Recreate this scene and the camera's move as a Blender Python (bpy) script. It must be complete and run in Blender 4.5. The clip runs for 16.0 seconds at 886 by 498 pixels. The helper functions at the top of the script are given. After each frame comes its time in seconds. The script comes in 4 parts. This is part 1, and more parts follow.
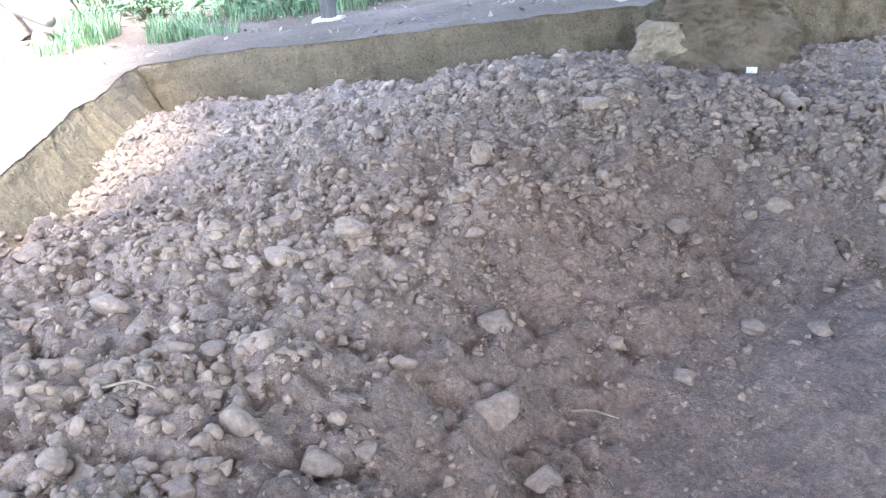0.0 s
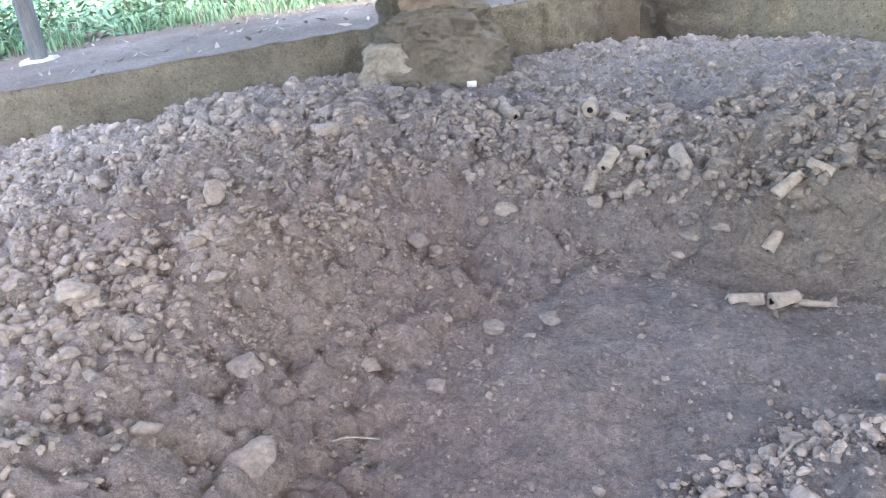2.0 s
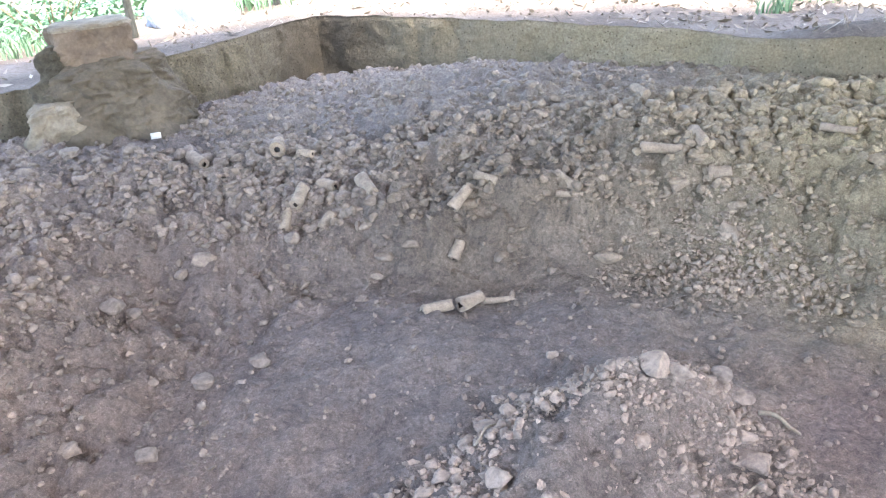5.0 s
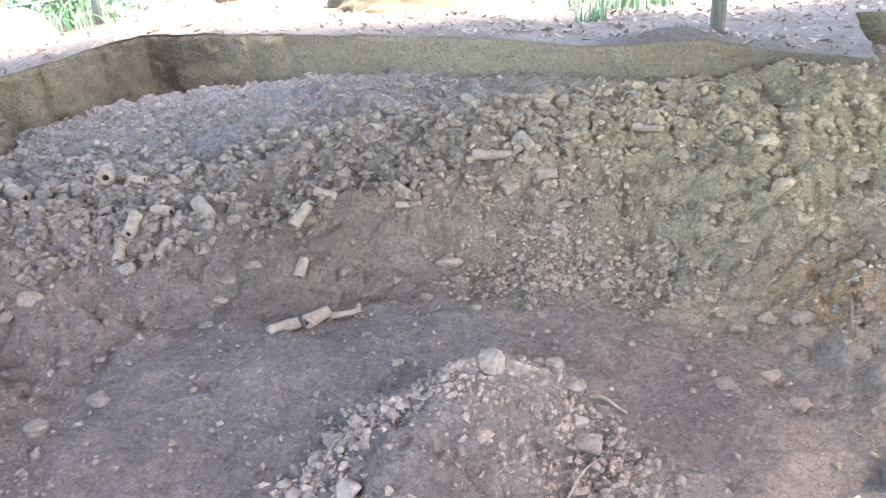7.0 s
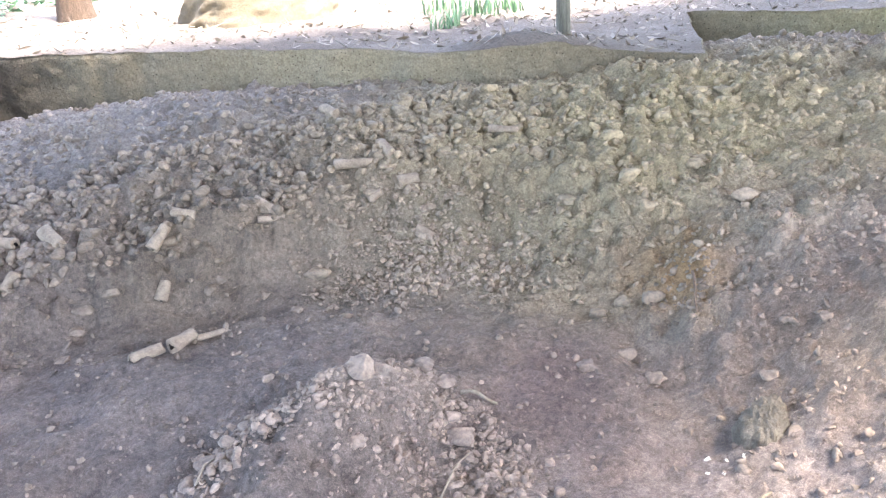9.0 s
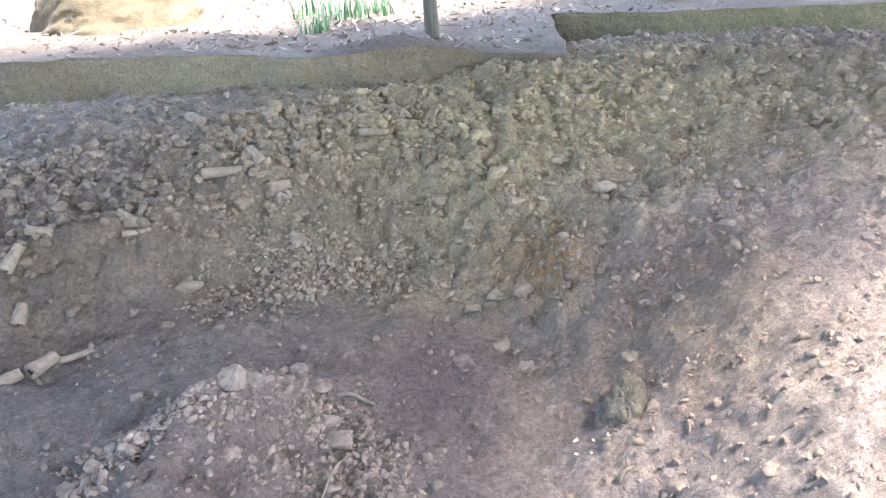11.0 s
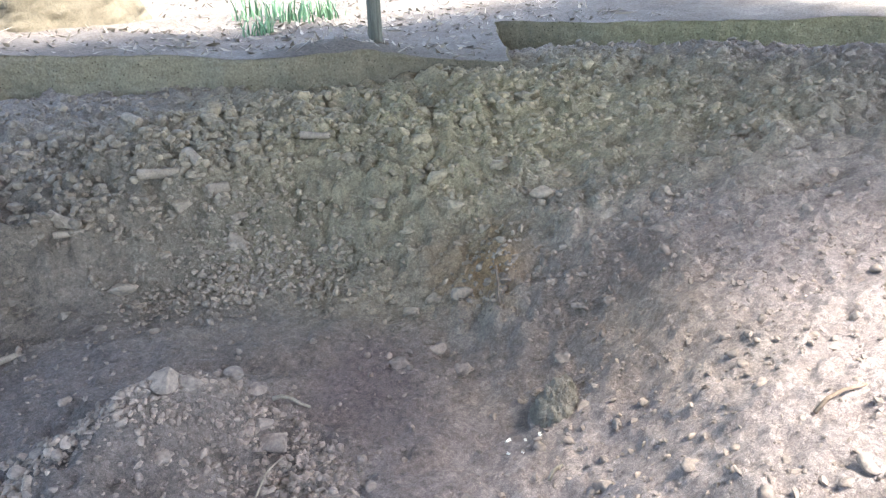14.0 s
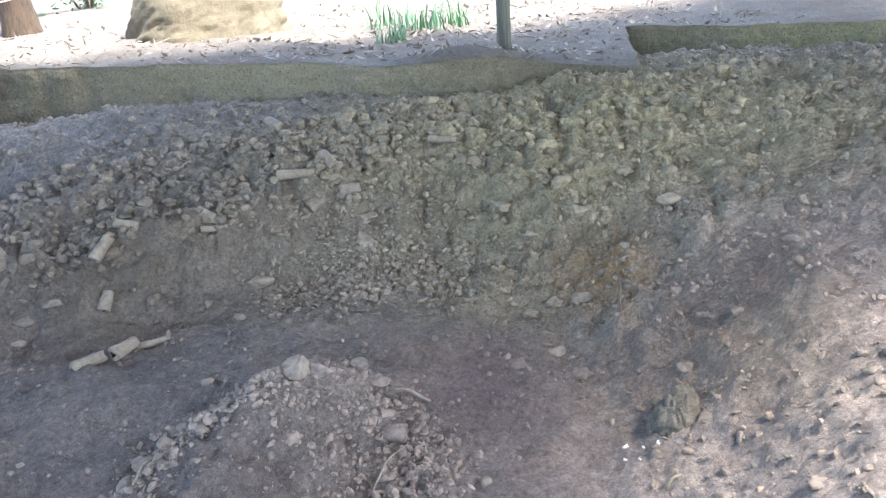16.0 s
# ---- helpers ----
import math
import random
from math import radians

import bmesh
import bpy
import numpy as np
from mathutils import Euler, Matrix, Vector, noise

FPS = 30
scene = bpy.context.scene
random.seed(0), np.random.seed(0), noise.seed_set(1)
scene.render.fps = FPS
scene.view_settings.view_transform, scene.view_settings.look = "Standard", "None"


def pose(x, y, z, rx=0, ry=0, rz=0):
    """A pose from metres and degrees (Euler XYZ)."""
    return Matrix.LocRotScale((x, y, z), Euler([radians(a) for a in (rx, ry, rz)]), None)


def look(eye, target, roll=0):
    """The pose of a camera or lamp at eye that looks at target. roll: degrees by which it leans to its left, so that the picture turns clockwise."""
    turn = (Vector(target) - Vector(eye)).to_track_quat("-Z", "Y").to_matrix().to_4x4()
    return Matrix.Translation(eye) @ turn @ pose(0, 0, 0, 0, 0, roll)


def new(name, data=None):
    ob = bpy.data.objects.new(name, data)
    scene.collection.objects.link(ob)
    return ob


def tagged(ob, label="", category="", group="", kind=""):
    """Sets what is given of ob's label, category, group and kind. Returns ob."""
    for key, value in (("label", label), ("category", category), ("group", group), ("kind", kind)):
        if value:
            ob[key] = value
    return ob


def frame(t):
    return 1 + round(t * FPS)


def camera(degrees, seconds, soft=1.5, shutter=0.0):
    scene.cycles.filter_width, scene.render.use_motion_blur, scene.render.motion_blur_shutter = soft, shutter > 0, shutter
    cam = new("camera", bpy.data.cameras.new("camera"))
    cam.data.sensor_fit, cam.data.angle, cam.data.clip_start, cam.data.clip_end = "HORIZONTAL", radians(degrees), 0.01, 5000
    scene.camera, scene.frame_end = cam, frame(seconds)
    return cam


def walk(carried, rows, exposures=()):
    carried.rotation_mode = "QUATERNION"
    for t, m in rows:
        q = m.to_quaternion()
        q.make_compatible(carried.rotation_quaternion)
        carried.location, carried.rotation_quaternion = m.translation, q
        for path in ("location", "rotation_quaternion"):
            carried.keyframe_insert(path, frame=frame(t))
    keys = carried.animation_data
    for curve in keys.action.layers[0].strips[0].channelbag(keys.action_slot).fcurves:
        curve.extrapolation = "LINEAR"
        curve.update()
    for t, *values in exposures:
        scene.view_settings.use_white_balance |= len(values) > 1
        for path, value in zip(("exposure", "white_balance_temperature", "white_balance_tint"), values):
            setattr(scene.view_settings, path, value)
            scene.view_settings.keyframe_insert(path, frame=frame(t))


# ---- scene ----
# seconds, eye, turn in degrees
PATH = [
    (0, -0.459, 0.347, 1.351, 63.99, 4.19, 36.60),
    (0.5, -0.450, 0.365, 1.355, 63.85, 3.61, 34.47),
    (1, -0.395, 0.404, 1.379, 63.75, 3.98, 29.01),
    (1.5, -0.337, 0.440, 1.393, 63.92, 4.27, 23.40),
    (2, -0.284, 0.456, 1.402, 63.97, 4.30, 18.35),
    (2.5, -0.263, 0.461, 1.408, 64.03, 3.62, 15.51),
    (3, -0.229, 0.463, 1.418, 64.26, 3.92, 11.92),
    (3.5, -0.191, 0.460, 1.420, 64.49, 3.57, 8.74),
    (4, -0.130, 0.444, 1.432, 64.66, 4.21, 4.84),
    (4.5, -0.073, 0.428, 1.438, 64.74, 4.52, 1.14),
    (5, -0.014, 0.405, 1.447, 64.73, 4.59, -3.01),
    (7.5, 0.133, 0.289, 1.504, 64.58, 4.34, -16.60),
    (8, 0.159, 0.264, 1.494, 64.69, 4.46, -19.21),
    (8.5, 0.176, 0.247, 1.494, 64.61, 4.27, -21.38),
    (9, 0.201, 0.228, 1.491, 64.46, 4.59, -23.90),
    (9.5, 0.225, 0.207, 1.494, 64.32, 4.57, -26.06),
    (10, 0.245, 0.183, 1.490, 64.24, 4.58, -28.63),
    (12.5, 0.316, 0.077, 1.499, 64.09, 2.42, -36.30),
    (13, 0.317, 0.068, 1.501, 64.19, 2.29, -37.33),
    (13.5, 0.316, 0.064, 1.503, 64.27, 2.00, -37.29),
    (14, 0.312, 0.060, 1.499, 64.30, 1.92, -35.82),
    (14.5, 0.327, 0.046, 1.496, 64.28, 1.92, -35.03),
    (15, 0.322, 0.031, 1.502, 64.26, 2.34, -33.98),
    (15.5, 0.296, 0.014, 1.505, 64.44, 3.19, -31.23),
    (16, 0.268, -0.011, 1.511, 65.22, 4.18, -26.86),
]
cam = camera(59.74, 16.0, soft=1.2)
walk(cam, [(t, pose(x, y, z, a, b, c)) for t, x, y, z, a, b, c in PATH], exposures=[(0, 3.36, 6450, 12), (2.5, 3.5, 6650, 12), (5, 3.54, 6750, 12), (9, 3.58, 6800, 14), (12.5, 2.94, 6400, 8), (16, 2.9, 6250, 6)])

# ---- world and sun ----
SUN_TURN, SUN_RISE = -45.0, 60.0
world = bpy.data.worlds.new("sky")
scene.world = world
world.use_nodes = True
wn = world.node_tree
sky = wn.nodes.new("ShaderNodeTexSky")
sky.sky_type, sky.sun_disc = "NISHITA", False
sky.sun_elevation, sky.sun_rotation = radians(SUN_RISE), radians(90 - SUN_TURN)
sky.air_density, sky.dust_density, sky.ozone_density = 1.0, 3.0, 1.0
wn.links.new(sky.outputs[0], wn.nodes["Background"].inputs[0])
wn.nodes["Background"].inputs[1].default_value = 0.15
sun = new("sun", bpy.data.lights.new("sun", "SUN"))
sun.data.energy, sun.data.angle, sun.data.color = 2.3, radians(17), (1.0, 0.95, 0.88)
sun.matrix_world = look((0, 0, 0), (-math.cos(radians(SUN_TURN)) * math.cos(radians(SUN_RISE)), -math.sin(radians(SUN_TURN)) * math.cos(radians(SUN_RISE)), -math.sin(radians(SUN_RISE))))


# ---- materials ----
def material(name, rough=0.95):
    m = bpy.data.materials.new(name)
    m.use_nodes = True
    b = m.node_tree.nodes["Principled BSDF"]
    b.inputs["Roughness"].default_value = rough
    b.inputs["Specular IOR Level"].default_value = 0.3
    return m, m.node_tree, b


def node(tree, kind, **inputs):
    n = tree.nodes.new(kind)
    for key, value in inputs.items():
        n.inputs[key.replace("_", " ")].default_value = value
    return n


def place_of(tree, own=False):
    if own:
        return tree.nodes.new("ShaderNodeTexCoord").outputs["Object"]
    return tree.nodes.new("ShaderNodeNewGeometry").outputs["Position"]


def noisy(tree, where, scale, detail=6, rough=0.6, kind="fac"):
    n = node(tree, "ShaderNodeTexNoise", Scale=scale, Detail=detail, Roughness=rough)
    tree.links.new(where, n.inputs["Vector"])
    return n.outputs[0]


def ramp(tree, fac, stops):
    r = tree.nodes.new("ShaderNodeValToRGB")
    while len(r.color_ramp.elements) < len(stops):
        r.color_ramp.elements.new(0.5)
    for e, (p, c) in zip(r.color_ramp.elements, stops):
        e.position, e.color = p, (*c, 1)
    tree.links.new(fac, r.inputs[0])
    return r.outputs[0]


def mix(tree, fac, a, b, mode="MIX"):
    m = tree.nodes.new("ShaderNodeMix")
    m.data_type, m.blend_type = "RGBA", mode
    for socket, value in ((m.inputs[0], fac), (m.inputs[6], a), (m.inputs[7], b)):
        if isinstance(value, (int, float)):
            socket.default_value = value
        elif isinstance(value, tuple):
            socket.default_value = (*value, 1)
        else:
            tree.links.new(value, socket)
    return m.outputs[2]


def relief(tree, shader, height, strength, distance):
    b = node(tree, "ShaderNodeBump", Strength=strength, Distance=distance)
    tree.links.new(height, b.inputs["Height"])
    tree.links.new(b.outputs[0], shader.inputs["Normal"])


def blot(tree, where, x, y, z, radius):
    """1 at a place, falling to 0 at the radius: a patch of another colour."""
    d = tree.nodes.new("ShaderNodeVectorMath")
    d.operation = "DISTANCE"
    tree.links.new(where, d.inputs[0])
    d.inputs[1].default_value = (x, y, z)
    m = tree.nodes.new("ShaderNodeMapRange")
    m.interpolation_type = "SMOOTHSTEP"
    m.inputs[1].default_value, m.inputs[2].default_value, m.inputs[3].default_value, m.inputs[4].default_value = 0.0, radius, 1.0, 0.0
    tree.links.new(d.outputs["Value"], m.inputs[0])
    return m.outputs[0]


RED, GREY, OLIVE, PINK = (0.242, 0.180, 0.146), (0.216, 0.185, 0.171), (0.345, 0.296, 0.186), (0.352, 0.296, 0.280)


def soils(tree, loose=False):
    """The soils of the dig: red slag earth, grey floor, olive clay to one side, pink silt on the trodden slope. The far
    and left soils are painted paler for skylight.
    """
    at = place_of(tree)
    wobble = node(tree, "ShaderNodeTexNoise", Scale=1.3, Detail=4)
    tree.links.new(at, wobble.inputs["Vector"])
    shift = tree.nodes.new("ShaderNodeVectorMath")
    shift.operation = "MULTIPLY_ADD"
    tree.links.new(wobble.outputs["Color"], shift.inputs[0])
    shift.inputs[1].default_value = (1.2, 1.2, 0.0)
    tree.links.new(at, shift.inputs[2])
    where = shift.outputs[0]
    c = mix(tree, blot(tree, where, -2.0, 4.0, -0.8, 3.9), GREY, RED)
    c = mix(tree, blot(tree, where, 5.2, 5.8, -0.5, 5.3), c, OLIVE)
    c = mix(tree, blot(tree, where, 0.9, 4.4, -1.0, 2.0), c, GREY)
    # grazing sky sheen on the far terrace, put into a paler soil colour
    c = mix(tree, blot(tree, where, 0.6, 9.0, -0.4, 3.2), c, (0.27, 0.242, 0.218))
    # dusty heap top, made paler in colour for skylight from the left
    c = mix(tree, blot(tree, where, -5.4, 6.6, -0.5, 4.0), c, (0.34, 0.302, 0.282))
    c = mix(tree, blot(tree, where, -3.3, 2.7, -0.5, 2.8), c, (0.345, 0.285, 0.246))
    c = mix(tree, blot(tree, where, 4.4, 1.8, -0.4, 3.6), c, PINK)
    c = mix(tree, blot(tree, where, 2.5, 2.4, -0.9, 1.3), c, PINK)
    c = mix(tree, blot(tree, where, 2.5, 3.9, -1.0, 1.1), c, (0.20, 0.157, 0.144))
    c = mix(tree, blot(tree, where, 1.0, 6.0, -0.75, 1.6), c, (0.190, 0.158, 0.128))
    c = mix(tree, blot(tree, where, 3.8, 3.2, -0.7, 1.3), c, (0.262, 0.212, 0.172))
    if not loose:
        c = mix(tree, blot(tree, where, 3.75, 4.3, -0.85, 0.55), c, (0.34, 0.228, 0.122))
    if loose:
        c = mix(tree, blot(tree, where, 4.4, 1.8, -0.4, 3.6), c, (0.235, 0.195, 0.175))
        c = mix(tree, blot(tree, where, 1.05, 3.45, -0.7, 1.9), c, (0.37, 0.308, 0.277))
        c = mix(tree, blot(tree, where, 2.5, 5.5, -0.9, 1.0), c, (0.37, 0.31, 0.252))
    return at, c


def earth_material(name, stops, strength=0.9):
    m, tree, b = material(name)
    at, c = soils(tree)
    big = noisy(tree, at, 2.2, 5)
    fine = noisy(tree, at, 38, 8, 0.7)
    grit = noisy(tree, at, 150, 4, 0.6)
    c = mix(tree, 1.0, c, ramp(tree, big, [(0.3, (0.78, 0.78, 0.80)), (0.7, (1.2, 1.18, 1.14))]), "MULTIPLY")
    mid = noisy(tree, at, 10, 5, 0.6)
    c = mix(tree, 1.0, c, ramp(tree, mid, [(0.32, (0.8, 0.79, 0.79)), (0.55, (1.0, 1.0, 1.0)), (0.7, (1.2, 1.19, 1.17))]), "MULTIPLY")
    c = mix(tree, 1.0, c, ramp(tree, fine, stops), "MULTIPLY")
    c = mix(tree, 0.7, c, ramp(tree, grit, [(0.34, (0.7, 0.7, 0.7)), (0.55, (1.0, 1.0, 1.0)), (0.70, (1.6, 1.57, 1.53))]), "MULTIPLY")
    tree.links.new(c, b.inputs["Base Color"])
    total = tree.nodes.new("ShaderNodeMath")
    total.operation = "MULTIPLY_ADD"
    tree.links.new(grit, total.inputs[0])
    total.inputs[1].default_value = 0.35
    tree.links.new(fine, total.inputs[2])
    height = tree.nodes.new("ShaderNodeMath")
    height.operation = "MULTIPLY_ADD"
    tree.links.new(mid, height.inputs[0])
    height.inputs[1].default_value = 0.8
    tree.links.new(total.outputs[0], height.inputs[2])
    relief(tree, b, height.outputs[0], strength, 0.035)
    return m


def stone_material(name, island=True):
    m, tree, b = material(name, 0.9)
    at, c = soils(tree, True)
    pick = tree.nodes.new("ShaderNodeNewGeometry").outputs["Random Per Island"] if island else tree.nodes.new("ShaderNodeObjectInfo").outputs["Random"]
    tone = ramp(tree, pick, [(0.0, (0.85, 0.84, 0.83)), (0.6, (1.05, 1.03, 1.0)), (1.0, (1.3, 1.26, 1.2))] if not island else [(0.0, (0.76, 0.75, 0.74)), (0.35, (0.93, 0.91, 0.89)), (0.7, (1.1, 1.07, 1.03)), (0.88, (1.28, 1.23, 1.17)), (1.0, (1.6, 1.53, 1.42))])
    c = mix(tree, 1.0, c, tone, "MULTIPLY")
    c = mix(tree, 0.34, c, (0.31, 0.262, 0.205))
    dust = noisy(tree, at, 30, 6, 0.7)
    c = mix(tree, 1.0, c, ramp(tree, dust, [(0.3, (0.55, 0.55, 0.57)), (0.65, (1.2, 1.17, 1.14))]), "MULTIPLY")
    tree.links.new(c, b.inputs["Base Color"])
    relief(tree, b, noisy(tree, at, 60, 8, 0.7), 0.5, 0.02)
    return m


def plain_material(name, low, high, scale=12.0, rough=0.85, strength=0.3, own=False, stretch=None):
    m, tree, b = material(name, rough)
    at = place_of(tree, own)
    if stretch:
        s = tree.nodes.new("ShaderNodeVectorMath")
        s.operation = "MULTIPLY"
        tree.links.new(at, s.inputs[0])
        s.inputs[1].default_value = stretch
        at = s.outputs[0]
    n = noisy(tree, at, scale, 8, 0.65)
    c = ramp(tree, n, [(0.3, low), (0.7, high)])
    fine = noisy(tree, at, scale * 5, 7, 0.7)
    stain = noisy(tree, at, scale * 0.3, 4, 0.6)
    c = mix(tree, 0.7, c, ramp(tree, stain, [(0.35, (0.78, 0.77, 0.76)), (0.65, (1.18, 1.16, 1.14))]), "MULTIPLY")
    c = mix(tree, 0.8, c, ramp(tree, fine, [(0.35, (0.75, 0.75, 0.75)), (0.65, (1.15, 1.15, 1.15))]), "MULTIPLY")
    tree.links.new(c, b.inputs["Base Color"])
    relief(tree, b, fine, strength, 0.05)
    return m


def leaf_material(name, low, high):
    m, tree, b = material(name, 0.55)
    pick = tree.nodes.new("ShaderNodeNewGeometry").outputs["Random Per Island"]
    tree.links.new(ramp(tree, pick, [(0.0, low), (1.0, high)]), b.inputs["Base Color"])
    b.inputs["Subsurface Weight"].default_value = 0.0
    b.inputs["Transmission Weight"].default_value = 0.0
    return m


def wall_material():
    m, tree, b = material("cut_earth")
    at = place_of(tree)
    flat = tree.nodes.new("ShaderNodeVectorMath")
    flat.operation = "MULTIPLY"
    tree.links.new(at, flat.inputs[0])
    flat.inputs[1].default_value = (0.8, 0.8, 3.0)
    layers = noisy(tree, flat.outputs[0], 1.4, 4, 0.5)
    c = ramp(tree, layers, [(0.3, (0.152, 0.133, 0.101)), (0.5, (0.178, 0.155, 0.115)), (0.7, (0.208, 0.18, 0.134))])
    stain = noisy(tree, at, 3.0, 6, 0.7)
    c = mix(tree, 1.0, c, ramp(tree, stain, [(0.3, (0.84, 0.84, 0.84)), (0.7, (1.12, 1.12, 1.1))]), "MULTIPLY")
    c = mix(tree, blot(tree, at, 2.6, 8.6, 0.05, 3.6), c, mix(tree, layers, (0.285, 0.252, 0.178), (0.345, 0.298, 0.212)))
    # much darker round the corner of the two north walls
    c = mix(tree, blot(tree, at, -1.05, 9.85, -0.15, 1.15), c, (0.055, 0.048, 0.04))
    c = mix(tree, blot(tree, at, 9.5, 6.2, -0.2, 4.5), c, mix(tree, layers, (0.25, 0.228, 0.14), (0.31, 0.28, 0.175)))
    pits = node(tree, "ShaderNodeTexVoronoi", Scale=17.0)
    tree.links.new(at, pits.inputs["Vector"])
    c = mix(tree, 1.0, c, ramp(tree, pits.outputs["Distance"], [(0.08, (0.3, 0.28, 0.27)), (0.16, (1, 1, 1))]), "MULTIPLY")
    mid = noisy(tree, at, 13, 6, 0.7)
    c = mix(tree, 1.0, c, ramp(tree, mid, [(0.32, (0.86, 0.86, 0.85)), (0.5, (1.02, 1.02, 1.02)), (0.68, (1.15, 1.14, 1.12))]), "MULTIPLY")
    fine = noisy(tree, at, 45, 8, 0.7)
    c = mix(tree, 0.8, c, ramp(tree, fine, [(0.3, (0.55, 0.55, 0.55)), (0.7, (1.3, 1.3, 1.3))]), "MULTIPLY")
    tree.links.new(c, b.inputs["Base Color"])
    relief(tree, b, mid, 0.9, 0.06)
    return m


def ground_material():
    m, tree, b = material("trodden_ground")
    at = place_of(tree)
    big = noisy(tree, at, 0.9, 6)
    c = ramp(tree, big, [(0.3, (0.125, 0.104, 0.088)), (0.55, (0.185, 0.158, 0.138)), (0.75, (0.265, 0.233, 0.21))])
    fine = noisy(tree, at, 24, 9, 0.75)
    c = mix(tree, 1.0, c, ramp(tree, fine, [(0.3, (0.5, 0.5, 0.49)), (0.7, (1.3, 1.28, 1.25))]), "MULTIPLY")
    litter = node(tree, "ShaderNodeTexVoronoi", Scale=11.0)
    tree.links.new(at, litter.inputs["Vector"])
    c = mix(tree, ramp(tree, litter.outputs["Distance"], [(0.10, (0.22, 0.22, 0.22)), (0.3, (0, 0, 0))]), c, (0.11, 0.085, 0.06))
    tree.links.new(c, b.inputs["Base Color"])
    relief(tree, b, fine, 0.6, 0.04)
    return m


EARTH = earth_material("dug_earth", [(0.3, (0.6, 0.6, 0.6)), (0.52, (1.05, 1.05, 1.05)), (0.75, (1.5, 1.47, 1.43))])
STONES, STONE = stone_material("dusty_stones"), stone_material("dusty_stone", False)
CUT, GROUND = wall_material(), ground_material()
CLAY = plain_material("fired_clay", (0.235, 0.19, 0.15), (0.40, 0.33, 0.26), 22, 0.9, 0.3)
DARK_BORE = plain_material("dark_bore", (0.05, 0.042, 0.04), (0.10, 0.085, 0.075), 20)
PALE_EARTH = plain_material("pale_earth", (0.22, 0.192, 0.148), (0.36, 0.312, 0.245), 6, 0.95, 0.6)
DARK_EARTH = plain_material("dark_earth", (0.115, 0.099, 0.076), (0.20, 0.168, 0.13), 5, 0.95, 0.6)
BLOCK_EARTH = plain_material("block_earth", (0.165, 0.128, 0.098), (0.27, 0.212, 0.162), 6, 0.95, 0.6)
MOSS_EARTH = plain_material("rooty_earth", (0.10, 0.092, 0.07), (0.20, 0.18, 0.14), 16, 0.95, 0.9)
HUMP_EARTH = plain_material("hump_earth", (0.115, 0.098, 0.07), (0.19, 0.16, 0.115), 3, 0.95, 0.5)
WOOD = plain_material("weathered_post", (0.19, 0.20, 0.175), (0.33, 0.335, 0.30), 9, 0.85, 0.4, True, (6, 6, 0.6))
PAINTED = plain_material("painted_post", (0.16, 0.17, 0.19), (0.30, 0.31, 0.33), 6, 0.7, 0.2, True, (4, 4, 0.6))
CONCRETE = plain_material("concrete", (0.45, 0.44, 0.40), (0.62, 0.60, 0.55), 10, 0.9, 0.3)
BARK = plain_material("bark", (0.07, 0.05, 0.038), (0.16, 0.115, 0.085), 7, 0.95, 0.8, True, (5, 5, 0.8))
TWIG = plain_material("dry_straw", (0.25, 0.212, 0.16), (0.39, 0.345, 0.275), 20)
MOSS = plain_material("mossy_earth", (0.19, 0.172, 0.14), (0.31, 0.28, 0.23), 14, 0.95, 0.8)
STICK = plain_material("brown_stick", (0.17, 0.12, 0.085), (0.27, 0.205, 0.15), 20)
PAPER = plain_material("white_card", (0.72, 0.70, 0.64), (0.82, 0.80, 0.75), 15)
SHEET = plain_material("plastic_sheet", (0.26, 0.31, 0.40), (0.45, 0.50, 0.58), 8, 0.4)
ROOFING = plain_material("roof_sheet", (0.25, 0.24, 0.22), (0.36, 0.34, 0.31), 2, 0.7)
GRASS = leaf_material("grass_leaf", (0.10, 0.21, 0.12), (0.24, 0.37, 0.22))
SHRUB = leaf_material("shrub_leaf", (0.07, 0.16, 0.10), (0.21, 0.34, 0.21))
LITTER = leaf_material("dry_leaf", (0.2, 0.168, 0.13), (0.40, 0.35, 0.29))


# --- heights of the place, as functions of the plan (numpy arrays in, heights out) ---
FOOT = [(-1.5, 3.5), (-1.15, 4.35), (-0.6, 4.8), (0.5, 4.9), (1.5, 4.95), (2.2, 4.5), (2.6, 3.8), (2.45, 3.0), (2.1, 2.35), (1.5, 1.9), (0.0, 1.8), (-1.1, 2.3)]
OUTLINE = [(-8.75, 5.35), (-7.8, 5.95), (-5.9, 6.85), (-4.7, 7.5), (-2.7, 8.6), (-1.15, 10.1), (0.45, 9.4), (2.6, 8.05), (3.5, 7.35), (4.6, 6.95), (5.7, 6.45),
           (7.25, 8.55), (8.6, 6.95), (10.4, 4.7), (12.5, 2.0), (11.0, -2.5), (5.5, -2.2), (3.2, -1.2), (1.6, -0.6), (0.0, -0.2), (-1.6, -0.5), (-3.6, -0.2), (-4.9, 1.1), (-6.5, 2.75), (-7.5, 3.75)]
TX, TY = (-10.0, -7.0, -4.0, -1.0, 2.0, 5.0, 8.0, 11.0), (0.0, 3.0, 6.0, 9.0)
TERRACE = [[-0.86, -0.8, -0.42, -0.28, -0.24, -0.0, -0.23, -0.37], [-0.95, -0.9, -0.48, -0.69, -0.86, -0.36, -0.17, -0.5],
           [-0.96, -0.68, -0.29, -0.55, -0.4, -0.34, -0.42, -0.66], [-0.85, -0.73, -0.43, -0.37, -0.27, -0.32, -0.73, -0.69]]


def smooth(a):
    a = np.clip(a, 0.0, 1.0)
    return a * a * (3 - 2 * a)


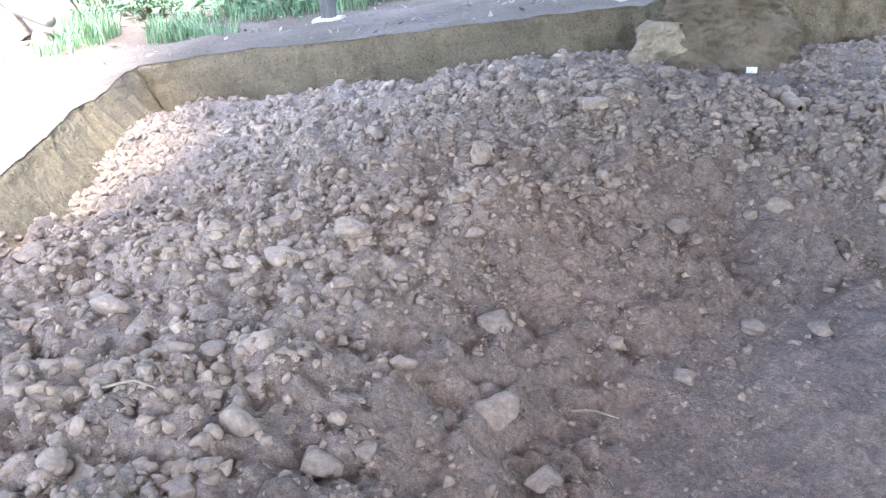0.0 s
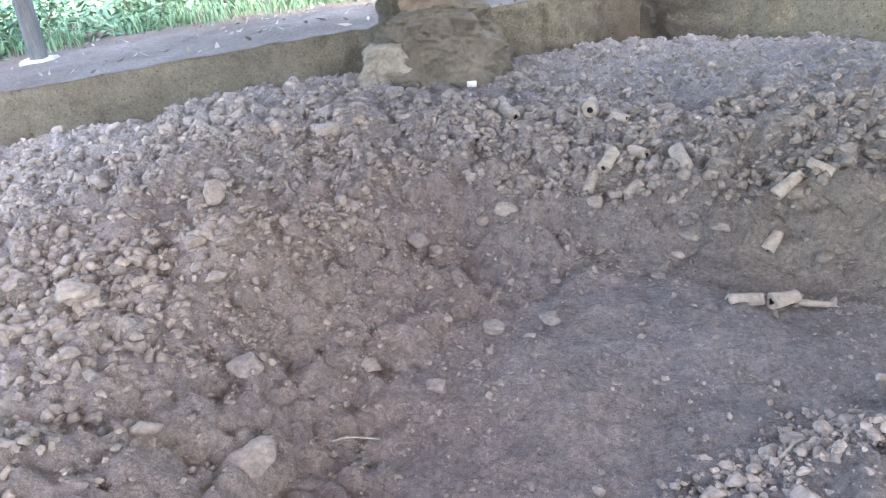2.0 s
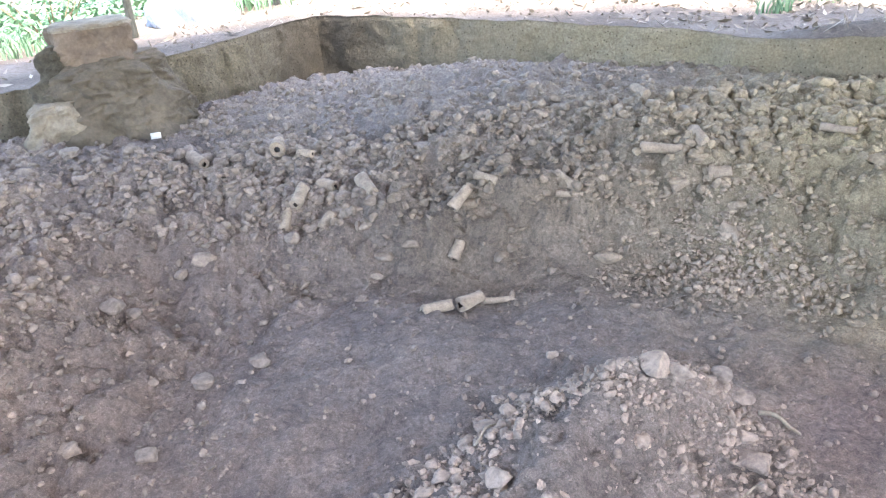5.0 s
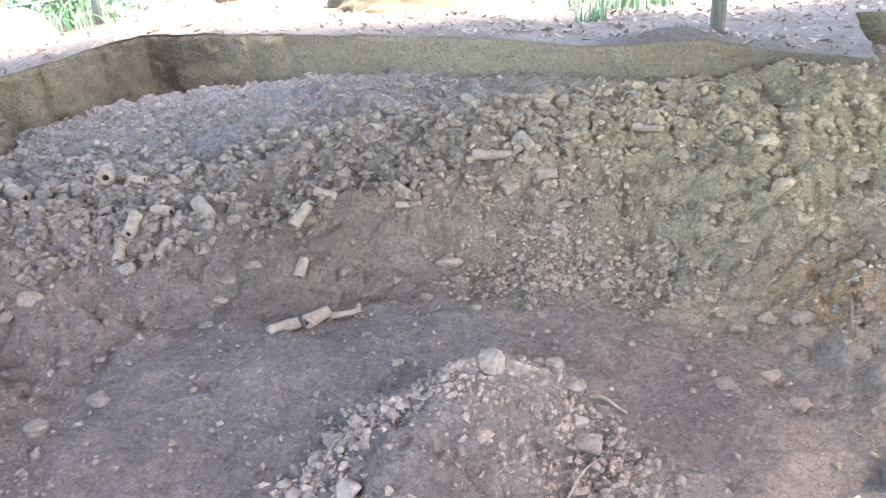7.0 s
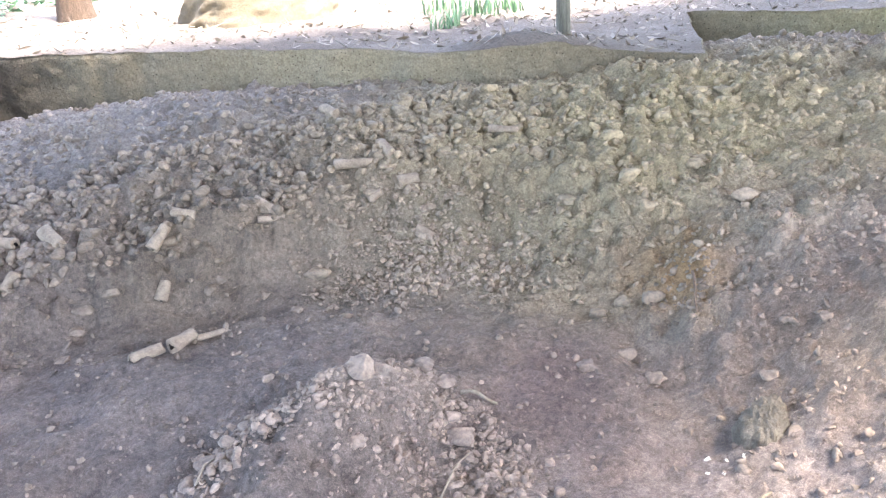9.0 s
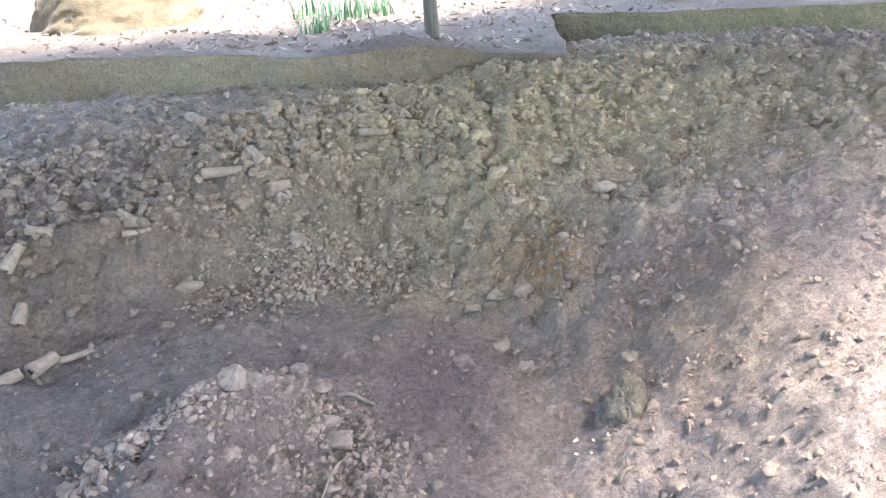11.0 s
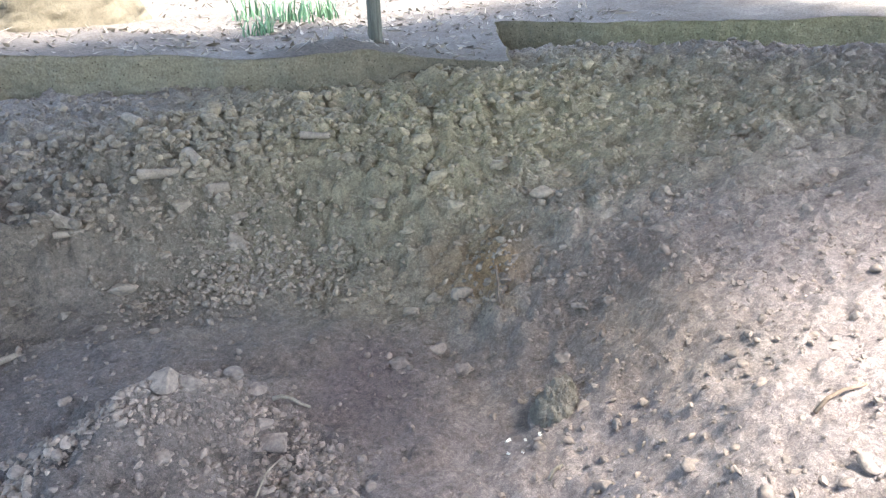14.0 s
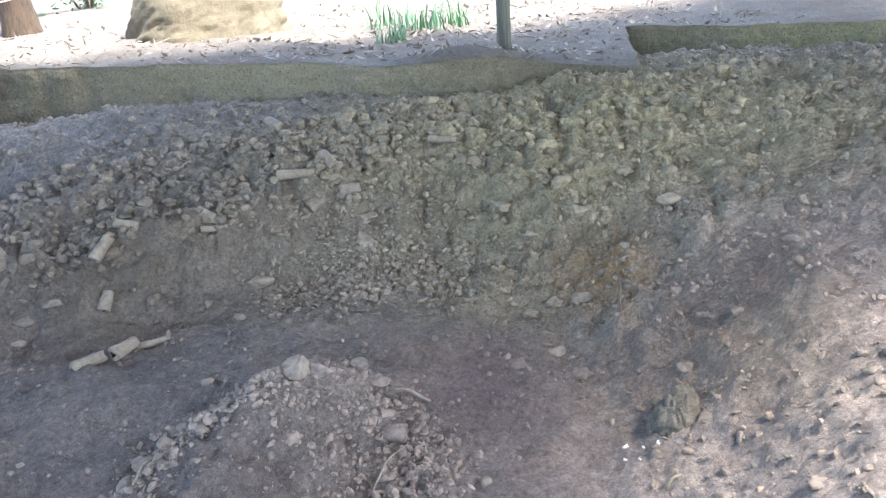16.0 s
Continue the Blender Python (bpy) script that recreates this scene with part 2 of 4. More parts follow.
def bump(x, y, cx, cy, rx, ry=None, turn=0.0):
    c, s = math.cos(radians(turn)), math.sin(radians(turn))
    u, v = (x - cx) * c + (y - cy) * s, (y - cy) * c - (x - cx) * s
    return np.exp(-(u / rx) ** 2 - (v / (ry or rx)) ** 2)


def outside(x, y, poly):
    """Distance from a closed outline: positive outside it, negative inside."""
    best, inside = np.full(np.shape(x), 1e9), np.zeros(np.shape(x), bool)
    for (ax, ay), (bx, by) in zip(poly, poly[1:] + poly[:1]):
        dx, dy = bx - ax, by - ay
        h = np.clip(((x - ax) * dx + (y - ay) * dy) / (dx * dx + dy * dy), 0, 1)
        best = np.minimum(best, np.hypot(x - ax - h * dx, y - ay - h * dy))
        if dy:
            inside ^= ((ay > y) != (by > y)) & (x < ax + dx * (y - ay) / dy)
    return np.where(inside, -best, best)


def lattice(x, y, xs, ys, table):
    """Smooth heights between a coarse lattice of levels."""
    fx, fy = np.interp(x, xs, range(len(xs))), np.interp(y, ys, range(len(ys)))
    i, j = np.minimum(fx.astype(int), len(xs) - 2), np.minimum(fy.astype(int), len(ys) - 2)
    u, v, t = smooth(fx - i) * 0.5 + (fx - i) * 0.5, smooth(fy - j) * 0.5 + (fy - j) * 0.5, np.array(table)
    return (t[j, i] * (1 - u) + t[j, i + 1] * u) * (1 - v) + (t[j + 1, i] * (1 - u) + t[j + 1, i + 1] * u) * v


def slope_width(x, y):
    a = np.degrees(np.arctan2(y - 3.4, x - 0.5)) % 360
    return np.interp(a, [0, 40, 75, 110, 140, 180, 215, 250, 290, 330, 360], [1.3, 1.1, 0.62, 0.75, 1.2, 1.8, 1.6, 1.3, 1.2, 1.3, 1.3])


def basin(x, y):
    floor = -1.09 + 0.24 * bump(x, y, 0.0, 4.0, 1.6, 1.0)
    mound = 0.27 * bump(x, y, 0.28, 2.75, 0.42, 0.75, -35) + 0.31 * bump(x, y, 0.95, 3.36, 0.44, 0.24, 12)
    return floor + mound


def fill(x, y):
    """How far the slope has risen from the basin's foot (0) to the terrace (1)."""
    return smooth(np.maximum(outside(x, y, FOOT), 0) / slope_width(x, y))


def pit_height(x, y):
    k = fill(x, y)
    edge_of = np.minimum(outside(x, y, OUTLINE), 0)
    gutter = 0.13 * np.exp(-(edge_of / 0.45) ** 2) * smooth((y - 4.5) / 1.0) * (1 - 0.8 * bump(x, y, 4.2, 7.0, 2.0)) + 0.10 * bump(x, y, -1.1, 9.7, 0.9, 0.7)
    top = lattice(x, y, TX, TY, TERRACE) + 0.15 * bump(x, y, 0.5, 6.6, 1.7, 0.9) + 0.07 * bump(x, y, 0.3, 8.2, 1.5, 0.9) - 0.16 * bump(x, y, 4.8, 4.2, 1.2, 0.7)
    gully = 0.24 * bump(x, y, -1.95, 4.95, 0.46, 0.42) - 0.06 * bump(x, y, -2.85, 4.0, 0.35, 0.7)
    return basin(x, y) * (1 - k) + top * k - gutter - gully


RISE_X = (-13.0, -8.75, -7.8, -5.9, -4.7, -2.7, -1.15, 0.45, 2.6, 3.5, 4.6, 5.7, 8.6, 10.4)
RISE_Z = (-0.42, -0.40, -0.29, -0.16, -0.06, 0.06, 0.15, 0.08, -0.01, -0.11, -0.15, -0.31, -0.30, -0.20)


def ground_height(x, y):
    z = np.interp(x, RISE_X, RISE_Z)
    low = smooth((5.3 - y) / 0.8) * smooth((-x - 3.0) / 2.0)
    z = z * (1 - low) - 0.41 * low
    near = smooth((1.5 - y) / 2.0) * smooth((x + 4.5) / 2.0)
    z = z * (1 - near) - 0.2 * near
    return z + 0.17 * bump(x, y, 4.1, 7.4, 0.6, 0.33, -25)


# ---- tools for shapes ----
def hashed(i, j, seed):
    h = (i * 374761393 + j * 668265263 + seed * 1442695041) & 0xFFFFFFFF
    h = ((h ^ (h >> 13)) * 1274126177) & 0xFFFFFFFF
    return ((h ^ (h >> 16)) & 0xFFFF) / 65535.0


def wave(x, y, size, seed=0):
    """Smooth random heights, -1 to 1, with lumps of about that size."""
    x, y = np.asarray(x) / size, np.asarray(y) / size
    i, j = np.floor(x).astype(np.int64), np.floor(y).astype(np.int64)
    u, v = smooth(x - i), smooth(y - j)
    a, b, c, d = hashed(i, j, seed), hashed(i + 1, j, seed), hashed(i, j + 1, seed), hashed(i + 1, j + 1, seed)
    return ((a * (1 - u) + b * u) * (1 - v) + (c * (1 - u) + d * u) * v) * 2 - 1


def waves(x, y, size, octaves=4, seed=0, fall=0.55):
    total, amount = 0.0, 1.0
    for k in range(octaves):
        c, s = math.cos(1.1 * k), math.sin(1.1 * k)
        total = total + amount * wave(x * c + y * s, y * c - x * s, size, seed + 17 * k)
        size, amount = size / 2.1, amount * fall
    return total


def mesh_of(name, verts, faces, mat, flat=False):
    me = bpy.data.meshes.new(name)
    me.from_pydata([tuple(v) for v in verts], [], [tuple(f) for f in faces])
    me.materials.append(mat)
    me.polygons.foreach_set("use_smooth", [not flat] * len(me.polygons))
    me.update()
    return me


def tri_mesh(name, verts, tris, mat, flat=False):
    """A mesh from arrays of vertices and of triangles or quads."""
    me = bpy.data.meshes.new(name)
    n = tris.shape[1]
    me.vertices.add(len(verts))
    me.vertices.foreach_set("co", np.ascontiguousarray(verts, np.float32).ravel())
    me.loops.add(tris.size)
    me.loops.foreach_set("vertex_index", np.ascontiguousarray(tris, np.int32).ravel())
    me.polygons.add(len(tris))
    me.polygons.foreach_set("loop_start", np.arange(0, tris.size, n, dtype=np.int32))
    me.polygons.foreach_set("use_smooth", np.full(len(tris), not flat))
    me.materials.append(mat)
    me.update(calc_edges=True)
    return me


def part(name, bm, mat, parent=None, label=""):
    me = bpy.data.meshes.new(name)
    bm.normal_update()
    bm.to_mesh(me)
    bm.free()
    me.materials.append(mat)
    me.polygons.foreach_set("use_smooth", [True] * len(me.polygons))
    ob = new(name, me)
    ob.parent = parent
    return tagged(ob, label) if label else ob


def thing(name, x, y, z, label, category, group="", turn=0.0):
    ob = new(name)
    ob.matrix_world = pose(x, y, z, 0, 0, turn)
    ob.empty_display_size = 0.1
    return tagged(ob, label, category, group)


def loft(rings, closed=True, cap=True):
    """A skin over rings of equal numbers of points."""
    bm = bmesh.new()
    rows = [[bm.verts.new(p) for p in ring] for ring in rings]
    n = len(rows[0])
    for a, b in zip(rows, rows[1:]):
        for k in range(n if closed else n - 1):
            bm.faces.new((a[k], a[(k + 1) % n], b[(k + 1) % n], b[k]))
    if cap:
        bm.faces.new(rows[0][::-1])
        bm.faces.new(rows[-1])
    return bm


def tube(points, radii, sides=8):
    rings = []
    for k, p in enumerate(points):
        p = Vector(p)
        way = (Vector(points[min(k + 1, len(points) - 1)]) - Vector(points[max(k - 1, 0)])).normalized()
        side = way.cross(Vector((0.31, 0.2, 0.93))).normalized()
        up = side.cross(way)
        rings.append([p + (side * math.cos(a) + up * math.sin(a)) * radii[k] for a in [2 * math.pi * i / sides for i in range(sides)]])
    return loft(rings)


def box(x0, y0, z0, x1, y1, z1, bevel=0.01):
    bm = bmesh.new()
    bmesh.ops.create_cube(bm, size=1)
    for v in bm.verts:
        v.co = Vector(((x0 + x1) / 2 + v.co.x * (x1 - x0), (y0 + y1) / 2 + v.co.y * (y1 - y0), (z0 + z1) / 2 + v.co.z * (z1 - z0)))
    if bevel:
        bmesh.ops.bevel(bm, geom=bm.edges[:], offset=bevel, segments=2, affect="EDGES")
    return bm


# ---- the dig: floor and slopes ----
def stony(x, y):
    """How rough the dug surface is: 0 on the trodden floor, 1 on slag slopes."""
    k = fill(x, y)
    sides = smooth((-x - 0.5) / 0.5) + smooth((x - 2.2) / 0.4)
    s = 0.16 + 0.84 * np.maximum(smooth(k * 2.2), sides * smooth(k * 6 + 0.15))
    s = s * (1 - 0.95 * np.clip(1.3 * bump(x, y, 4.0, 1.4, 2.1, 1.7), 0, 1))
    s = s * (1 - 0.5 * bump(x, y, 5.2, 4.6, 0.9, 0.5, -20))
    return np.maximum(s, 0.8 * bump(x, y, 0.6, 2.9, 0.9, 0.7, 30))


def cobbles(x, y, cell, seed, share=0.7):
    """Rounded lumps bedded side by side, 0 to about 1."""
    x, y = np.asarray(x, float) / cell, np.asarray(y, float) / cell
    i, j = np.floor(x).astype(np.int64), np.floor(y).astype(np.int64)
    top = np.zeros(np.shape(x))
    for di in (-1, 0, 1):
        for dj in (-1, 0, 1):
            a, b = i + di, j + dj
            cx, cy, size = a + hashed(a, b, seed), b + hashed(a, b, seed + 1), 0.35 + 0.5 * hashed(a, b, seed + 2)
            turn, long = 6.283 * hashed(a, b, seed + 3), 0.6 + 0.4 * hashed(a, b, seed + 4)
            u, v = (x - cx) * np.cos(turn) + (y - cy) * np.sin(turn), (y - cy) * np.cos(turn) - (x - cx) * np.sin(turn)
            d = (u / size) ** 2 + (v / (size * long)) ** 2
            dome = np.sqrt(np.maximum(1 - d, 0)) * size * 1.2 * (hashed(a, b, seed + 5) < share)
            top = np.maximum(top, dome)
    return top


def surface(x, y):
    s = stony(x, y)
    bank = np.clip(1.2 * bump(x, y, 4.0, 1.3, 2.0, 1.5), 0, 1)
    lump = 0.050 * waves(x, y, 0.6, 3, 3) + 0.050 * cobbles(x, y, 0.36, 201, 0.5) + 0.060 * cobbles(x, y, 0.19, 211, 0.68) + 0.050 * cobbles(x, y, 0.095, 221, 0.75) + 0.012 * waves(x, y, 0.09, 2, 31)
    z = pit_height(x, y) + s * (1 - 0.25 * smooth((y - 6.4) / 1.2)) * (lump - 0.05) + 0.014 * waves(x, y, 0.2, 5, 21, 0.65) + 0.026 * waves(x + 0.6 * y, 1.6 * y, 0.5, 4, 241, 0.6) + 0.016 * cobbles(x, y, 0.05, 231, 0.3) + (1 - bank) * 0.03 * cobbles(x, y, 0.13, 251, 0.12) + bank * (0.022 * np.abs(waves(x, y, 0.11, 4, 261, 0.7)) + 0.022 * cobbles(x, y, 0.17, 271, 0.2))
    return z - 0.09 * bump(x, y, 4.8, 2.55, 0.4, 0.12, -20) - 0.06 * bump(x, y, 1.5, 3.75, 0.5, 0.12, -25)


def spaced(a, b, c, d, fine, coarse):
    return np.concatenate([np.arange(a, b, coarse), np.arange(b, c, fine), np.arange(c, d, coarse)])


gx, gy = spaced(-9.6, -4.4, 4.6, 12.8, 0.018, 0.04), spaced(-2.7, 1.0, 6.3, 10.7, 0.018, 0.036)
X, Y = np.meshgrid(gx, gy)
keep = outside(X, Y, OUTLINE) < 0.22
Z = surface(X, Y)
index = np.full(X.shape, -1)
index[keep] = np.arange(keep.sum())
quads = np.stack([index[:-1, :-1], index[:-1, 1:], index[1:, 1:], index[1:, :-1]], -1).reshape(-1, 4)
quads = quads[(quads >= 0).all(1)]
pit = new("pit_floor", tri_mesh("pit_floor", np.stack([X[keep], Y[keep], Z[keep]], -1), quads, EARTH))
tagged(pit, "stony red and grey earth floor of an excavated pit", "excavation floor", kind="structure")

# ---- the edge of the cut, its walls, and the ground round it ----
edge = []
for k, ((ax, ay), (bx, by)) in enumerate(zip(OUTLINE, OUTLINE[1:] + OUTLINE[:1])):
    n = max(2, int(math.hypot(bx - ax, by - ay) / 0.04))
    for q in range(n):
        x, y = ax + (bx - ax) * q / n, ay + (by - ay) * q / n
        edge.append((x + 0.05 * float(waves(x, y, 0.5, 3, 41)), y + 0.05 * float(waves(x, y, 0.5, 3, 51)), k))
E_XY = np.array([(x, y) for x, y, _ in edge])
E_TOP = ground_height(E_XY[:, 0], E_XY[:, 1]) + 0.012 * waves(E_XY[:, 0], E_XY[:, 1], 0.3, 3, 61)
ahead = np.roll(E_XY, -3, 0) - np.roll(E_XY, 3, 0)
E_IN = np.stack([ahead[:, 1], -ahead[:, 0]], -1) / np.linalg.norm(ahead, axis=1)[:, None]


def cut_wall(name, first, last, label, batter=0.06):
    """The upright cut under the edge from one corner of the outline to another."""
    at = [i for i, e in enumerate(edge) if first <= e[2] < last]
    at = at + [(at[-1] + 1) % len(edge)]
    rows, at = 22, np.array(at)
    x, y, inx, iny, top = E_XY[at, 0], E_XY[at, 1], E_IN[at, 0], E_IN[at, 1], E_TOP[at]
    low = surface(x + batter * inx, y + batter * iny) - 0.08
    verts = np.zeros((len(at), rows + 1, 3))
    for r in range(rows):
        h = r / (rows - 1)
        z = top + (np.minimum(low, top - 0.03) - top) * h
        run = at * 0.04
        worn = 0.022 * waves(run, z * 0.6, 0.30, 5, 71, 0.7) + 0.012 * cobbles(run, z * 1.2, 0.15, 77, 0.5) + 0.012 * cobbles(run, z, 0.09, 87, 0.5)
        d = (0.0 if r else -0.02) + batter * h ** 1.3 + worn * min(1, r / 2)
        verts[:, r] = np.stack([x + d * inx, y + d * iny, z], -1)
    verts[:, rows] = np.stack([x - 0.3 * inx, y - 0.3 * iny, low], -1)
    verts, rows = verts.reshape(-1, 3), rows + 1
    faces = [(a * rows + r, a * rows + r + 1, (a + 1) * rows + r + 1, (a + 1) * rows + r) for a in range(len(at) - 1) for r in range(rows - 1)]
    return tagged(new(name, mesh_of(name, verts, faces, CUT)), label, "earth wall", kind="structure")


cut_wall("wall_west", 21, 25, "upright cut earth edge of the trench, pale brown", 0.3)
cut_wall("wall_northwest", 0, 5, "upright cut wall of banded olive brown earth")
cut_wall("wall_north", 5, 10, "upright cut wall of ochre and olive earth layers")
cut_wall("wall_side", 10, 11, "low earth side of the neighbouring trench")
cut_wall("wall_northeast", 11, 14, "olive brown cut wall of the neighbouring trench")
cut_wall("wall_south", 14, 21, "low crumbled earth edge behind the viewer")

from mathutils.geometry import delaunay_2d_cdt
spots = []
for step, near, far in ((0.13, 0, 14.0), (0.9, 14.0, 40.0), (25.0, 40.0, 600.0)):
    a = np.arange(-far, far + step / 2, step)
    px, py = np.meshgrid(a, a)
    px, py = px.ravel(), py.ravel() + (4.0 if far < 600 else 0.0)
    px, py = px + step * 0.3 * hashed(np.arange(len(px)), 1, 5), py + step * 0.3 * hashed(np.arange(len(px)), 2, 5)
    ring = (np.maximum(abs(px), abs(py - 4.0)) >= near) & (np.maximum(abs(px), abs(py - 4.0)) < far)
    px, py = px[ring], py[ring]
    free = outside(px, py, OUTLINE) > 0.12
    spots += list(zip(px[free], py[free]))
flat = [Vector((float(x), float(y))) for x, y in E_XY] + [Vector((float(x), float(y))) for x, y in spots]
vs, _, fs, _, _, _ = delaunay_2d_cdt(flat, [(i, (i + 1) % len(edge)) for i in range(len(edge))], [], 0, 1e-4)
vx, vy = np.array([v.x for v in vs]), np.array([v.y for v in vs])
fs = np.array(fs)
mid = np.stack([vx[fs].mean(1), vy[fs].mean(1)], -1)
fs = fs[outside(mid[:, 0], mid[:, 1], [tuple(p) for p in E_XY[::3]]) > 0]


def ground_top(x, y):
    rough = smooth(outside(x, y, OUTLINE) / 0.8)
    return ground_height(x, y) + 0.012 * waves(x, y, 0.3, 3, 61) + rough * (0.03 * waves(x, y, 1.3, 3, 81) + 0.022 * waves(x, y, 0.36, 3, 91))


ground = new("ground", tri_mesh("ground", np.stack([vx, vy, ground_top(vx, vy)], -1), fs, GROUND))
tagged(ground, "dry trodden earth round the pit with fallen leaves", "ground", kind="structure")

# unseen roof that shades the dig, on the posts; outline cut to steer light
bm = bmesh.new()
ROOF = [(-8.6, 8.6), (0.4, 8.6), (2.2, 8.25), (11.8, 8.1), (12.3, -0.9), (4.7, 0.15), (4.0, -0.4), (2.0, -4.6), (-2.8, -4.6), (-4.4, 1.6), (-9.2, 4.4)]
low = [bm.verts.new((x, y, 4.2 - 0.1 * x)) for x, y in ROOF]
high = [bm.verts.new((x, y, 4.28 - 0.1 * x)) for x, y in ROOF]
bm.faces.new(low[::-1]), bm.faces.new(high)
for k in range(len(ROOF)):
    q = (k + 1) % len(ROOF)
    bm.faces.new((low[k], low[q], high[q], high[k]))
bmesh.ops.recalc_face_normals(bm, faces=bm.faces[:])
tagged(part("ceiling", bm, ROOFING), "unseen plain sheet roof over the dig, outline cut to shape the light", "roof", kind="structure")


# ---- stones ----
def pebble(seed, rounds):
    rng = np.random.RandomState(seed)
    bm = bmesh.new()
    bmesh.ops.create_icosphere(bm, subdivisions=rounds, radius=1)
    v = np.array([p.co[:] for p in bm.verts])
    f = np.array([[q.index for q in p.verts] for p in bm.faces])
    bm.free()
    for _ in range(7 if rounds > 1 else 4):
        n = rng.normal(size=3)
        n /= np.linalg.norm(n)
        cut = rng.uniform(0.35, 0.8)
        over = np.maximum(v @ n - cut, 0)
        v = v - over[:, None] * n * rng.uniform(0.6, 0.95)
    v = v * (1 + 0.16 * np.sin(v @ rng.normal(size=3) * 3 + rng.uniform(0, 6)))[:, None] + rng.normal(size=v.shape) * (0.035 if rounds < 3 else 0.018)
    return v * 0.55, f


PEBBLES = [pebble(s, 2) for s in range(10)]
GRAINS = [pebble(50 + s, 1) for s in range(6)]


def turns(n, rng, tilt=0.5):
    a, b, c = rng.uniform(0, 6.283, n), rng.normal(0, tilt, n), rng.normal(0, tilt, n)
    ca, sa, cb, sb, cc, sc = np.cos(a), np.sin(a), np.cos(b), np.sin(b), np.cos(c), np.sin(c)
    one, no = np.ones(n), np.zeros(n)
    rz = np.stack([ca, -sa, no, sa, ca, no, no, no, one], -1).reshape(n, 3, 3)
    rx = np.stack([one, no, no, no, cb, -sb, no, sb, cb], -1).reshape(n, 3, 3)
    ry = np.stack([cc, no, sc, no, one, no, -sc, no, cc], -1).reshape(n, 3, 3)
    return rz @ rx @ ry


def strewn(name, xyz, size, shapes, rng, label, squash=(1.0, 0.78, 0.6), mat=None, flat=False):
    """Many small stones as one mesh."""
    verts, tris, base = [], [], 0
    kind = rng.randint(0, len(shapes), len(xyz))
    for k, (v, f) in enumerate(shapes):
        m = kind == k
        n = int(m.sum())
        if not n:
            continue
        stretch = np.array(squash) * rng.uniform(0.75, 1.3, (n, 3))
        p = v[None] * (stretch * size[m][:, None])[:, None, :]
        p = np.einsum("nij,nkj->nki", turns(n, rng), p) + xyz[m][:, None, :]
        verts.append(p.reshape(-1, 3))
        tris.append((f[None] + (base + np.arange(n) * len(v))[:, None, None]).reshape(-1, 3))
        base += n * len(v)
    ob = new(name, tri_mesh(name, np.concatenate(verts), np.concatenate(tris), mat or STONES, flat))
    return tagged(ob, label, "rubble", kind="stuff")


def scatter(n, x0, x1, y0, y1, weight, rng):
    x, y = rng.uniform(x0, x1, n), rng.uniform(y0, y1, n)
    ok = (rng.uniform(size=n) < weight(x, y)) & (outside(x, y, OUTLINE) < -0.06)
    return x[ok], y[ok]


def sizes(n, low, high, power, rng):
    u = rng.uniform(size=n)
    return (low ** -power + u * (high ** -power - low ** -power)) ** (-1 / power)


def clumps(x, y, seed, size=0.7):
    return smooth(0.5 + 0.75 * waves(x, y, size, 3, seed))


def heap_weight(x, y):
    k = fill(x, y)
    rim = np.maximum(smooth((k - 0.02) / 0.4), 0.95 * smooth((-x - 0.9) / 0.4) * smooth((x + 3.6) / 0.8))
    rim = rim * (1 - 0.75 * np.clip(1.3 * bump(x, y, -1.95, 5.05, 0.75, 0.42, 10), 0, 1))
    rim = rim * (1 - 0.15 * smooth((2.9 - y) / 0.8) * smooth(-x))
    return rim * (0.25 + 0.75 * clumps(x, y, 101)) * (1 - 0.96 * smooth((x - 2.2) / 0.5) * smooth((3.2 - y) / 0.7))


def far_weight(x, y):
    k = fill(x, y)
    return (0.10 + 0.90 * smooth((k - 0.35) / 0.4)) * (1 - 0.55 * smooth((x - 2.3) / 0.7)) * (1 - 0.25 * smooth((-x - 0.2) / 0.6)) * (1 - 0.1 * smooth((y - 6.7) / 0.6) * smooth((3.0 - x) / 1.0)) * (0.3 + 0.7 * clumps(x, y, 111, 0.5)) * (1 - 0.85 * bump(x, y, 0.0, 5.35, 1.7, 0.42)) * (1 - 0.9 * np.clip(1.3 * bump(x, y, -1.9, 5.1, 0.75, 0.42, 10), 0, 1))


MOUND_RIM = [(-0.35, 2.4), (-0.2, 2.9), (0.0, 3.12), (0.27, 3.34), (0.55, 3.38), (0.9, 3.3), (1.2, 3.34), (1.45, 3.2), (1.5, 2.8), (1.2, 2.45), (0.4, 2.2)]


def mound_weight(x, y):
    rim = np.minimum(np.abs(outside(x, y, MOUND_RIM)) / 0.13, 4)
    inside = outside(x, y, MOUND_RIM) < 0
    bare = 0.6 * bump(x, y, 0.45, 2.95, 0.28, 0.22, 20)
    return np.clip(np.exp(-rim ** 2) + np.where(inside, 0.42, 0.0) - bare, 0, 1)


def cone_weight(x, y):
    return np.clip(1.2 * bump(x, y, 1.9, 4.95, 0.55, 0.36, -15), 0, 1) + 0.5 * bump(x, y, 2.5, 4.4, 0.3, 0.4)


